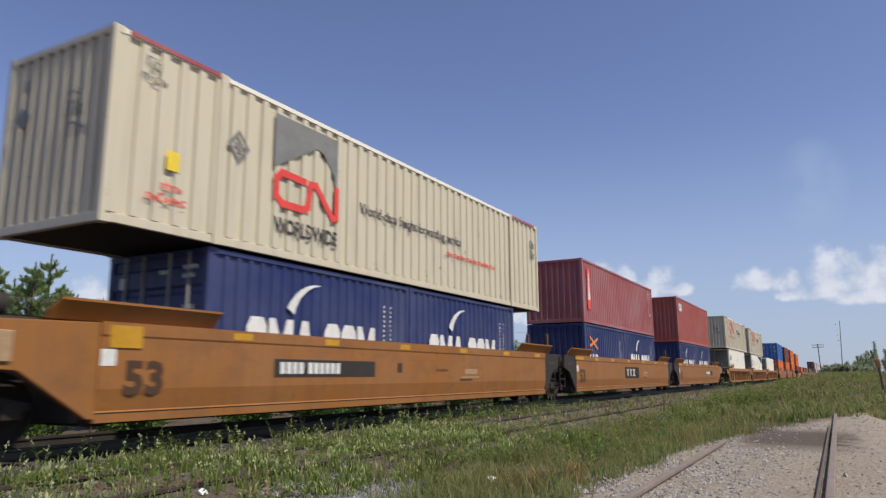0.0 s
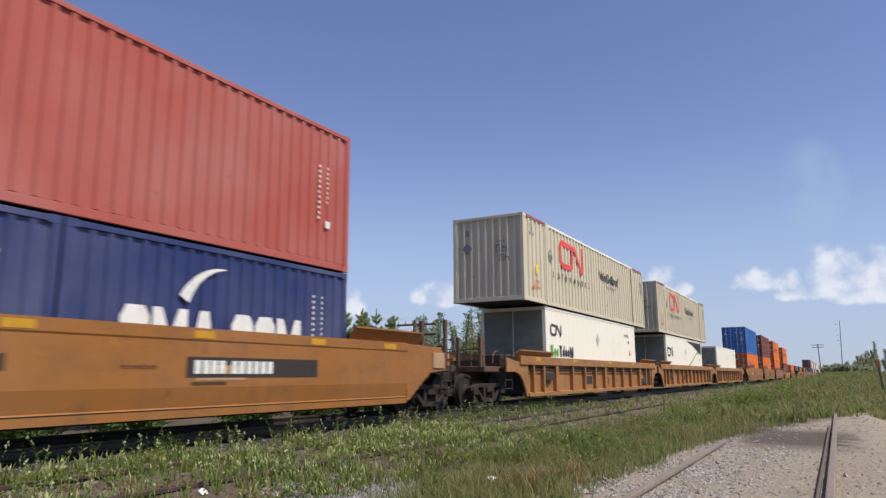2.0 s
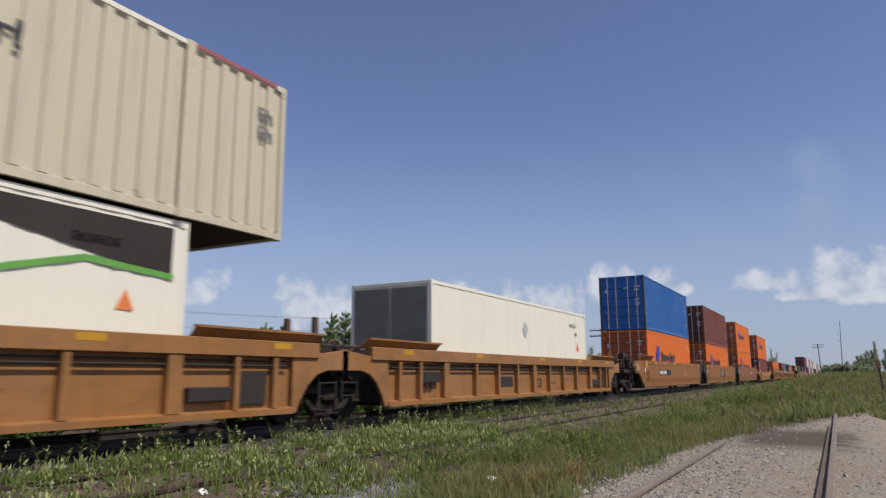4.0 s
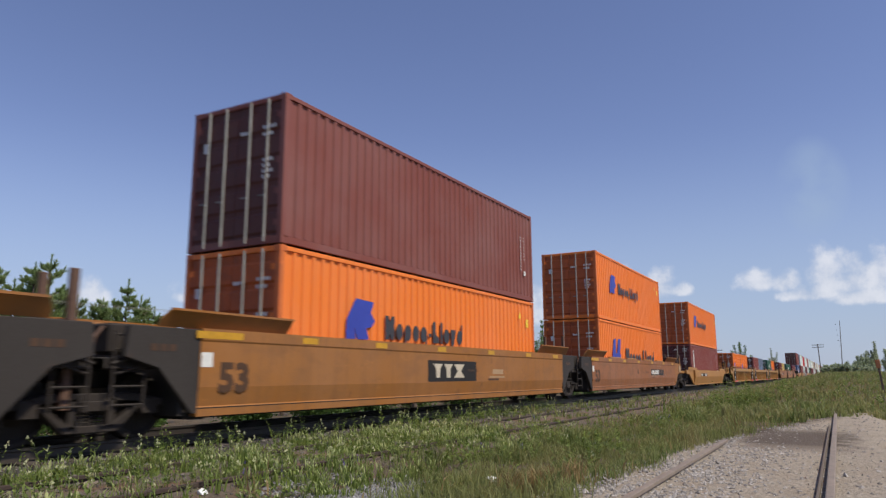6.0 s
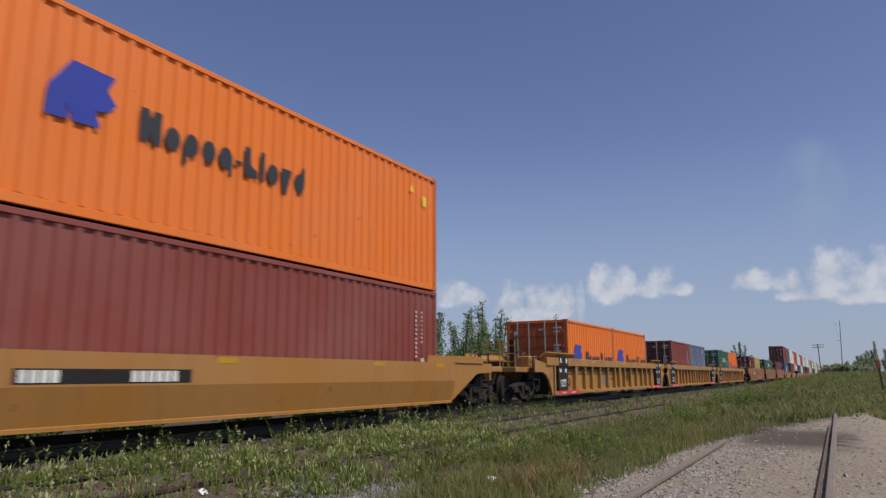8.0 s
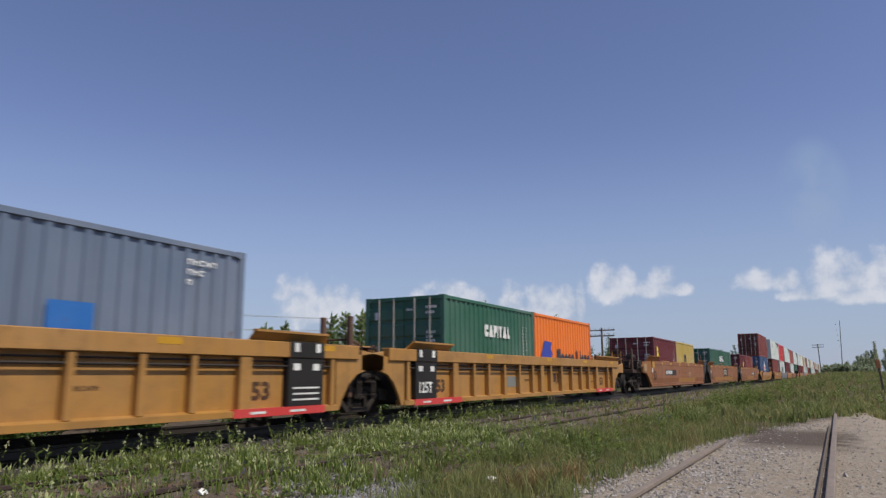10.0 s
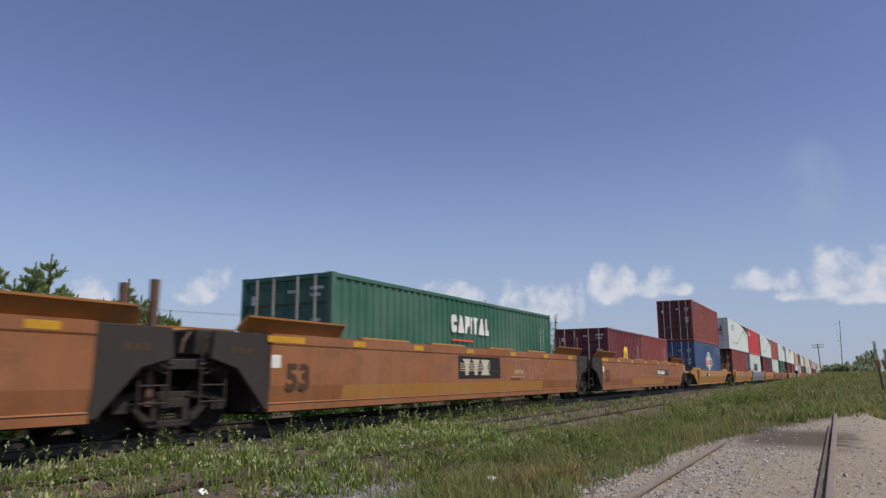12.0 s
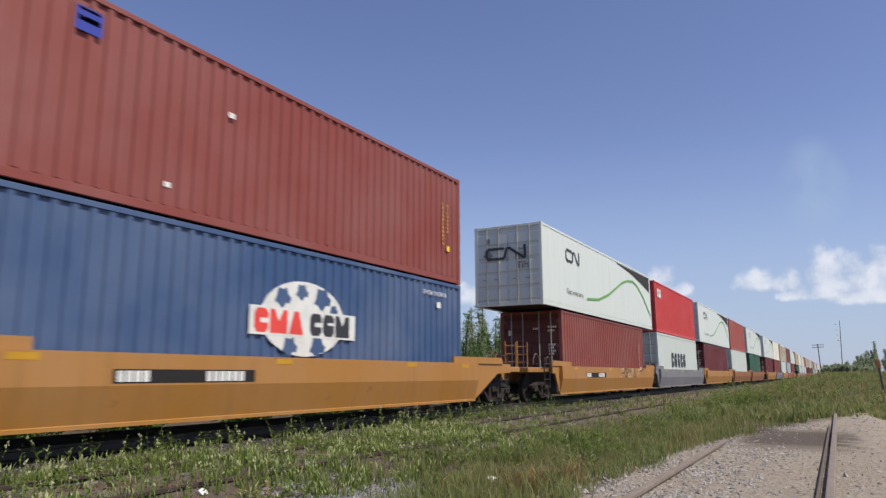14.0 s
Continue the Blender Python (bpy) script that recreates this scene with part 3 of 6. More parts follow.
def glyphs(pattern, y, z, size, width=0.62, stroke=0.17):
    """Plain bars for lettering, a list of bars a letter: A tall, a low, g hanging, l thin tall, - dash."""
    out = []
    for ch in pattern:
        w = size * width
        if ch == " ":
            y += w * 0.6
            continue
        z0, z1 = z, z + size
        if ch in "ag":
            z1 = z + size * 0.72
        if ch == "g":
            z0 = z - size * 0.25
        s = size * stroke
        if ch == "-":
            out.append([(y, y + w * 0.55, z + size * 0.3, z + size * 0.42)])
            y += w * 0.75
        elif ch == "l":
            out.append([(y, y + s, z0, z1)])
            y += s + w * 0.24
        else:
            k, m = len(out) % 4, (z0 + z1) / 2
            out.append([(y, y + s, z0, z1)] + ([(y + w - s, y + w, z, m + s), (y + s, y + w, z1 - s, z1)], [(y + s, y + w, m, m + s), (y + w - s, y + w, z0, m)],
                                               [(y + s, y + w, z1 - s, z1), (y + s, y + w * 0.8, z0, z0 + s)], [(y + s * 1.7, y + w, z + s * 0.5, z1 - s)])[k])
            y += w + w * 0.24
    return out


def ring_block(slot):
    """A chamfered block with a slot in its side."""
    return [(1, slot[1]), (1, 0.82), (0.8, 1), (0.2, 1), (0, 0.8), (0, 0.2), (0.2, 0), (0.8, 0), (1, 0.18), (1, slot[0]), (0.42, slot[0]), (0.42, slot[1])]


ROUND = [(0.5 + 0.5 * math.cos(radians(a)), 0.36 + 0.36 * math.sin(radians(a))) for a in range(0, 360, 30)]
# plain shapes for painted trade marks: width, outlines in a unit box
SHAPES = {
    "r": (0.8, [ring_block((0.4, 0.6))]), "g": (0.8, [ring_block((0.52, 0.64))]), "s": (0.8, [ring_block((0.6, 0.68))]),
    "m": (1.05, [[(0, 0), (1, 0), (1, 1), (0.74, 1), (0.5, 0.5), (0.26, 1), (0, 1)]]), "t": (0.92, [[(0, 0), (1, 0), (0.66, 1), (0.34, 1)]]),
    "h": (0.72, [[(0, 0), (0.38, 0), (0.5, 0.3), (0.62, 0), (1, 0), (1, 1), (0.62, 1), (0.5, 0.7), (0.38, 1), (0, 1)]]),
    "o": (0.56, [ROUND]), "q": (0.56, [ROUND, [(0, -0.22), (0.26, -0.22), (0.26, 0.4), (0, 0.4)]]), "j": (0.56, [ROUND, [(0.74, -0.22), (1, -0.22), (1, 0.5), (0.74, 0.5)]]),
    "b": (0.56, [ROUND, [(0.74, 0.3), (1, 0.3), (1, 1), (0.74, 1)]]), "l": (0.2, [[(0, 0), (1, 0), (1, 1), (0, 1)]]), "-": (0.3, [[(0, 0.28), (1, 0.28), (1, 0.42), (0, 0.42)]]),
    "v": (0.56, [[(0.2, -0.22), (0.5, -0.22), (1, 0.72), (0, 0.72)]]), "k": (0.78, [[(0.32, 0), (0.68, 0), (0.74, 0.66), (1, 1), (0, 1), (0.26, 0.66)]]),
    "d": (0.7, [[(0, 0), (0.36, 0), (0.5, 0.36), (1, 0.45), (1, 1), (0, 1)]]), "f": (0.6, [[(0, 0), (1, 0), (1, 0.25), (0.5, 0.4), (0.4, 1), (0, 1)]]), "e": (0.6, [[(0, 0), (1, 0), (0.8, 0.5), (1, 1), (0, 1)]]),
    "x": (0.95, [[(0, 0), (1, 0), (0.66, 0.5), (1, 1), (0, 1), (0.34, 0.5)]]),
}


def shapes(pattern, y, z, size, wide=1.0, gap=0.13):
    """A row of plain shapes, a list of outlines for each."""
    out = []
    for ch in pattern:
        if ch == " ":
            y += size * 0.42 * wide
            continue
        w, polys = SHAPES[ch]
        w *= size * wide
        out.append([[(y + a * w, z + b * size) for a, b in poly] for poly in polys])
        y += w + gap * size * wide
    return out


def bars(*a, **k):
    return [r for g in glyphs(*a, **k) for r in g]


def lettering(c, letters, mat, label=""):
    """Large trade marks: one part a shape."""
    for g in letters:
        side_mark(c, "letter_shape", [], mat, label, g)


def words(name, owner, text, mat, x, y, z, size, label="", squeeze=1.0, bold=0.022):
    """Readable words in the built-in font, reading from left to right along +y."""
    key = ("text", text, bold)
    if key not in MESHES:
        cu = bpy.data.curves.new("words", "FONT")
        cu.body, cu.resolution_u, cu.offset = text, 2, bold
        tmp = new("words", cu)
        dg = bpy.context.evaluated_depsgraph_get()
        MESHES[key] = bpy.data.meshes.new_from_object(tmp.evaluated_get(dg))
        bpy.data.objects.remove(tmp)
    me = MESHES[key].copy()
    for v in me.vertices:
        v.co = Vector((x, y + v.co.x * size * squeeze, z + v.co.y * size))
    me.materials.clear()
    return part(name, me, mat, owner, label)


def stroke_path(pts, w):
    """Polygons of a ribbon along a path in y, z."""
    out = []
    for (y0, z0), (y1, z1) in zip(pts, pts[1:]):
        d = Vector((y1 - y0, z1 - z0)).normalized()
        n, d = Vector((-d.y, d.x)) * w / 2, d * w * 0.42
        out.append([(y0 - d.x + n.x, z0 - d.y + n.y), (y0 - d.x - n.x, z0 - d.y - n.y), (y1 + d.x - n.x, z1 + d.y - n.y), (y1 + d.x + n.x, z1 + d.y + n.y)])
    return out


def ribbon_logo(c, mat, y, z, w, h, t):
    """The carrier's winding ribbon."""
    x = c["side_x"] + 0.004
    y -= c["half"]
    pts = [(0.44, 0.86), (0.1, 0.9), (0.03, 0.72), (0.03, 0.26), (0.12, 0.1), (0.42, 0.1), (0.5, 0.2), (0.53, 0.84), (0.62, 0.86), (0.9, 0.1), (0.97, 0.14), (0.97, 0.95)]
    return flat_mark("logo_ribbon", c, [], mat, x, "painted ribbon emblem", stroke_path([(y + a * w, z + b * h) for a, b in pts], t))


def side_mark(c, name, rects, mat, label="", polys=()):
    x, o = c["side_x"] + 0.004, c["half"]
    ob = flat_mark(name, c, [(a - o, b - o, z0, z1) for a, b, z0, z1 in rects], M[mat], x, label, [[(a - o, b) for a, b in p] for p in polys])
    if name in ("stencil", "red_stencil", "address_stencil", "spots"):
        ob["kind"] = "stuff"
    return ob


def serial(c, mat="whitemark", y=None, z=None):
    """Rows of small stencil bars near the far end of the side."""
    L, h = c["half"] * 2, 2.0 if z is None else z
    y = L - 1.0 if y is None else y
    side_mark(c, "stencil", [(y, y + 0.05, h - 0.105 * i, h + 0.05 - 0.105 * i) for i in range(11)] + [(y + 0.26, y + 0.3, h - 0.1 * i, h + 0.045 - 0.1 * i) for i in range(8)] + [(y + 0.24, y + 0.38, h - 1.2, h - 1.06)], mat)


def end_marks(c, mat="whitemark"):
    """Small white plates and stencils on the doors or end wall."""
    y, w = -c["half"] - 0.012, c["side_x"]
    bm = bmesh.new()
    rows = [(0.68 + 0.07 * k, 2.25 - 0.14 * j) for j in range(2) for k in range(5 - j)] + [(0.7 + 0.07 * k, 1.6 - 0.11 * j) for j in range(4) for k in range(4 - j % 2)] + [(0.1 + 0.07 * k, 2.2) for k in range(4)]
    for x0, x1, z0, z1 in [(a, a + 0.045, b, b + 0.07) for a, b in rows] + [(-0.9, -0.74, 2.0, 2.2)]:
        f = bm.faces.new([bm.verts.new((a, y, b)) for a, b in ((x0, z0), (x1, z0), (x1, z1), (x0, z1))])
    part("end_stencil", bm, M[mat], c)["kind"] = "stuff"


def arc_poly(cy, cz, r0, r1, a0, a1, n=8):
    out = []
    for i in range(n):
        t0, t1 = radians(a0 + (a1 - a0) * i / n), radians(a0 + (a1 - a0) * (i + 1) / n)
        w0, w1 = r1 + (r0 - r1) * (i / n), r1 + (r0 - r1) * ((i + 1) / n)
        out.append([(cy + r1 * math.cos(t0), cz + r1 * math.sin(t0)), (cy + r1 * math.cos(t1), cz + r1 * math.sin(t1)), (cy + w1 * math.cos(t1), cz + w1 * math.sin(t1)), (cy + w0 * math.cos(t0), cz + w0 * math.sin(t0))])
    return out


STD, HIGH = 2.591, 2.896
EMBLEM = [(0, 0), (0.02, 0.49), (0.31, 1), (0.956, 0.96), (0.84, 0.7), (1, 0.5), (0.89, 0.35), (0.69, 0.3), (0.78, 0.03), (0.38, 0.02), (0.27, 0.31), (0.33, 0.03)]


def tall53(label, colour="tan", near_end="wall", dressing=""):
    c = container(16.15, 2.59, HIGH, colour, near_end, "smooth" if dressing == "eco" else "tall", label)
    x, o = c["side_x"] + 0.004, c["half"]
    if dressing != "eco":
        side_mark(c, "hazard_diamond", [], "greymark", "grey warning diamond", stroke_path([(2.45, 1.52), (2.66, 1.76), (2.45, 2.0), (2.24, 1.76), (2.45, 1.52)], 0.07) + [[(2.36, 1.72), (2.54, 1.72), (2.54, 1.82), (2.36, 1.82)]])
        side_mark(c, "stencil", bars("AA", 0.56, 2.46, 0.17, 0.7) + bars("aaaa", 0.5, 2.24, 0.15, 0.62) + bars("AA", 15.45, 2.06, 0.26, 0.62, 0.22) + bars("AA", 15.45, 1.72, 0.26, 0.62, 0.22), "greymark")
        side_mark(c, "notice", [(1.02, 1.26, 0.98, 1.28)], "yellowmark", "small yellow notice")
        side_mark(c, "red_stencil", bars("aAaa", 0.95, 0.66, 0.13) + bars("aaAaaaa", 0.7, 0.46, 0.14), "redmark")
    ye = -o - 0.016
    bm = bmesh.new()
    for x0, x1, z0, z1 in [(-0.8, -0.68, 2.25, 2.45)] + bars("AA", 0.3, 1.62, 0.26, 0.7) + bars("AA", 0.42, 1.3, 0.24, 0.7) + bars("aaa", 0.36, 1.95, 0.12, 0.7):
        bm.faces.new([bm.verts.new((a, ye, b)) for a, b in ((x0, z0), (x1, z0), (x1, z1), (x0, z1))])
    bm.faces.new([bm.verts.new((a, ye, b)) for a, b in ((-0.75, 1.62), (-0.56, 1.82), (-0.75, 2.02), (-0.94, 1.82))])
    part("end_stencil", bm, M["greymark"], c)["kind"] = "stuff"
    if dressing == "eco":
        pts = [(-0.15, 0.8), (-0.72, 0.8), (-0.8, 0.66), (-0.8, 0.36), (-0.72, 0.22), (-0.15, 0.22), (-0.1, 0.3), (0.0, 0.8), (0.1, 0.8), (0.62, 0.2), (0.68, 0.2), (0.68, 0.9)]
        bm = bmesh.new()
        for k, poly in enumerate(stroke_path([(a, 1.55 + b * 0.62) for a, b in pts], 0.09)):
            bm.faces.new([bm.verts.new((a, ye - 0.03 - 0.0006 * k, b)) for a, b in poly])
        part("end_ribbon", bm, M["darkmark"], c, "dark ribbon emblem on the doors")
        eco_marks(c)
        return c
    # faded red cap on the ends of the top rail
    for y0, y1 in ((0.25, 2.1), (14.0, 15.9)):
        part("rail_cap", bevelled(boxes((c["side_x"] - 0.03, c["side_x"] + 0.012, y0 - o, y1 - o, HIGH - 0.085, HIGH - 0.006)), 0.005), M["tanroof"], c, "faded red rail cap")
    if dressing == "worldwide":
        bm = bmesh.new()
        ys, zs = (3.32 - o, 5.16 - o), (1.62, 2.66)
        mid = (ys[0] + ys[1]) / 2
        top = [(ys[0], zs[1]), (ys[1], zs[1]), (ys[1], zs[0])] + [(mid + 0.9 * math.cos(radians(a)), 1.5 + 0.88 * math.sin(radians(a))) for a in range(10, 171, 16)] + [(ys[0], zs[0])]
        f = bm.faces.new([bm.verts.new((x - 0.001, a, b)) for a, b in top])
        bmesh.ops.triangulate(bm, faces=[f])
        part("globe_panel", bm, M["greymark"], c, "grey panel with a globe-shaped cut")
        ribbon_logo(c, M["redmark"], 3.35, 0.93, 1.85, 0.72, 0.14)
        words("lettering", c, "WORLDWIDE", M["darkmark"], x, 3.38 - o, 0.46, 0.4, "dark painted words", 0.72)
        words("lettering", c, "World-class freight forwarding service", M["darkmark"], x, 5.95 - o, 1.32, 0.33, "small dark words", 0.9, 0.012)
        side_mark(c, "address_stencil", bars("aaaaaaaaaaaaaaaa", 9.75, 0.95, 0.17, 0.87), "redmark")
    elif dressing == "intermodal":
        ribbon_logo(c, M["redmark"], 3.42, 1.5, 2.75, 1.08, 0.2)
        for i, ch in enumerate("INTERMODAL"):
            words("lettering", c, ch, M["darkmark"], x, 2.68 + i * 0.45 - o, 1.06, 0.3, "", 1.0)
        words("lettering", c, "We Deliver!", M["darkmark"], x, 8.4 - o, 1.62, 0.56, "dark painted words", 1.05)
        side_mark(c, "address_stencil", bars("aaaaaaaaaa", 9.3, 1.36, 0.15, 0.8), "greymark")
    return c


def eco_marks(c, lower=False):
    if lower:
        ribbon_logo(c, M["darkmark"], 0.35, 1.62, 1.5, 0.56, 0.1)
        side_mark(c, "swoosh_panel", [], "dark", "dark corner panel", [[(6.6, 2.74), (11.9, 2.74), (11.9, 1.95), (10.5, 2.2), (8.5, 2.55)]])
        side_mark(c, "swoosh", [], "greenmark", "green swoosh", stroke_path([(5.4, 0.95), (6.75, 1.1), (8.2, 1.42), (9.5, 1.85), (10.5, 2.1), (11.9, 2.0)], 0.09))
        return
    ribbon_logo(c, M["darkmark"], 2.45, 1.83, 1.6, 0.52, 0.09)
    side_mark(c, "swoosh_panel", [], "dark", "dark corner panel", [[(9.4, 2.76), (15.9, 2.76), (15.9, 2.0), (14.2, 2.3), (12.0, 2.58)]])
    side_mark(c, "swoosh", [], "greenmark", "green swoosh", stroke_path([(4.95, 0.63), (6.5, 0.75), (8.0, 1.1), (9.25, 1.52), (10.3, 1.88), (11.4, 2.12), (12.4, 2.2), (13.2, 2.1), (14.6, 1.54), (15.9, 0.75)], 0.1))
    side_mark(c, "stencil", bars("Aaa aaaaaaa", 2.5, 0.62, 0.2, 0.75), "greymark")


def reefer40(label, dressing=""):
    c = container(12.19, 2.44, HIGH, "white", "wall", "smooth", label)
    x, o = c["side_x"] + 0.004, c["half"]
    side_mark(c, "hazard_diamond", [], "grey", "pale grey warning diamond", [[(6.0, 1.7), (6.22, 1.98), (6.0, 2.26), (5.78, 1.98)]])
    side_mark(c, "stencil", bars("AAAAAAAAA", 10.3, 2.3, 0.13, 0.5) + [(10.9, 11.1, 2.0, 2.12)], "greymark")
    side_mark(c, "warning_triangle", [], "orangemark", "orange warning triangle", [[(11.0, 1.45), (11.3, 1.45), (11.15, 1.75)]])
    if dressing == "eco":
        ribbon_logo(c, M["darkmark"], 0.47, 1.9, 1.08, 0.42, 0.08)
        lettering(c, shapes("eoo", 0.45, 1.18, 0.4, 1.0), "greenmark", "green lettering shape")
        lettering(c, shapes("kboom", 1.3, 1.18, 0.4, 0.95), "darkmark", "dark lettering shape")
    elif dressing == "swoosh":
        eco_marks(c, True)
    # machinery in the end wall, its grey darkened to deepen the end's shade
    for name, x0, x1, z0, z1 in (("cooling_unit", -1.12, 1.12, 0.18, 1.2), ("access_panel", -1.12, -0.02, 1.24, 2.76), ("access_panel", 0.02, 1.12, 1.24, 2.76)):
        part(name, bevelled(boxes((x0, x1, -o - 0.014, -o + 0.1, z0, z1)), 0.02), M["enginecase"], c, "stained grey panel, darkened for the shaded end")
    return c


def box40(colour, label, near_end="doors", h=HIGH, mark=""):
    c = container(12.19, 2.44, h, colour, near_end, "box", label)
    if mark == "hapag":
        side_mark(c, "emblem", [], "bluemark", "blue emblem", [[(2.0 + a * 1.02, 1.26 + b * 0.86) for a, b in EMBLEM]])
        lettering(c, shapes("hoqoj-flovb", 3.42, 1.32, 0.52, 1.0), "darkmark", "dark lettering bars")
        side_mark(c, "sticker", [(11.5, 11.68, 2.05, 2.3)], "yellowmark", "yellow sticker")
        side_mark(c, "sticker", [], "yellowmark", "yellow triangle sticker", [[(10.9, 2.3), (11.1, 2.3), (11.0, 2.5)]])
    elif mark == "bold":
        side_mark(c, "emblem", [], "bluemark", "blue emblem", [[(1.8, 0.95), (2.2, 2.1), (2.6, 2.16), (2.5, 1.5), (2.75, 1.5), (2.95, 2.16), (3.4, 2.16), (3.2, 1.5), (3.4, 1.4), (3.2, 1.25), (3.3, 0.95)]])
        lettering(c, shapes("hoqoj-flovb", 4.25, 0.98, 0.8, 1.02), "darkmark", "dark lettering bars")
    elif mark == "lessor":
        lettering(c, shapes("rsl", 0.6, 2.0, 0.5, 0.95), "whitemark", "white lettering bars")
        serial(c)
    elif mark == "spire":
        side_mark(c, "stripe", [(0.56, 1.0, 0.55, 2.26)], "redmark", "red stripe with a white spire")
        bm_pts = [[(0.62, 0.95), (0.94, 0.95), (0.86, 1.5), (0.82, 2.1), (0.76, 2.1), (0.71, 1.5)]]
        o, x = c["half"], c["side_x"] + 0.008
        flat_mark("spire", c, [], M["whitemark"], x, "white spire", [[(a - o, b) for a, b in p] for p in bm_pts])
        serial(c, "whitemark", 11.2, 2.2)
    elif mark == "strip":
        side_mark(c, "label_strip", [(0.75, 1.1, 0.9, 2.2)], "whitemark", "white label strip with dark bars")
        o, x = c["half"], c["side_x"] + 0.008
        flat_mark("label_bars", c, [(0.82 - o, 1.03 - o, 1.92, 2.14)] + [(0.87 - o, 0.98 - o, 1.0 + 0.13 * i, 1.09 + 0.13 * i) for i in range(6)], M["darkmark"], x)
        serial(c)
    elif mark == "globe":
        o, x, w = c["half"], c["side_x"] + 0.004, c["side_x"]
        side_mark(c, "globe", [], "whitemark", "white globe emblem", [[(5.92 + 1.18 * math.cos(radians(a)), 1.58 + 0.7 * math.sin(radians(a))) for a in range(0, 360, 15)]])
        for a, b, r in ((-0.62, 0.36, 0.17), (-0.1, 0.5, 0.14), (0.5, 0.42, 0.2), (0.85, 0.22, 0.1), (-0.4, -0.52, 0.16), (0.38, -0.5, 0.18)):
            pts = [(5.92 - o + a + r * math.cos(radians(t)) * (1.3 + 0.4 * math.sin(t)), 1.58 + b + r * math.sin(radians(t)) * (1 + 0.3 * math.cos(t * 2))) for t in range(0, 360, 30)]
            flat_mark("continent", c, [], M["midblue"], x + 0.002, "blue patch on the globe", [pts])
        flat_mark("name_plate", c, [(4.48 - o, 7.48 - o, 1.24, 1.74)], M["whitemark"], x + 0.004, "white name plate")
        for g in shapes("rmt", 4.6, 1.28, 0.42, 1.02, 0.1):
            flat_mark("name_shape", c, [], M["redmark"], x + 0.006, "red shape", [[(a - o, b) for a, b in p] for p in g])
        for g in shapes("rgm", 6.06, 1.28, 0.42, 1.02, 0.1):
            flat_mark("name_shape", c, [], M["darkmark"], x + 0.006, "dark shape", [[(a - o, b) for a, b in p] for p in g])
        side_mark(c, "stencil", bars("AAAA AAAAAA", 10.25, 2.5, 0.1, 0.9) + [(10.9, 11.1, 2.2, 2.35)], "whitemark")
    elif mark == "capital":
        lettering(c, shapes("rtdlktf", 4.95, 1.64, 0.46, 0.86), "whitemark", "white lettering bars")
        side_mark(c, "underline", [(5.0, 6.2, 1.42, 1.47)], "redmark")
        serial(c)
    elif mark == "slab":
        lettering(c, shapes("rssrs", 3.6, 1.0, 0.85, 0.95, 0.34), "darkmark", "dark lettering bars")
    elif mark == "badge":
        side_mark(c, "badge", [(1.0, 1.4, 2.28, 2.64)], "bluemark", "small bright badge")
        side_mark(c, "spots", [(3.8, 3.95, 1.93, 2.02), (2.6, 2.72, 0.43, 0.51), (1.04, 1.36, 2.42, 2.5), (1.04, 1.36, 2.58, 2.62)], "whitemark")
        serial(c, "yellowmark", 11.2, 2.0)
    else:
        serial(c)
    if near_end == "doors":
        end_marks(c)
    return c


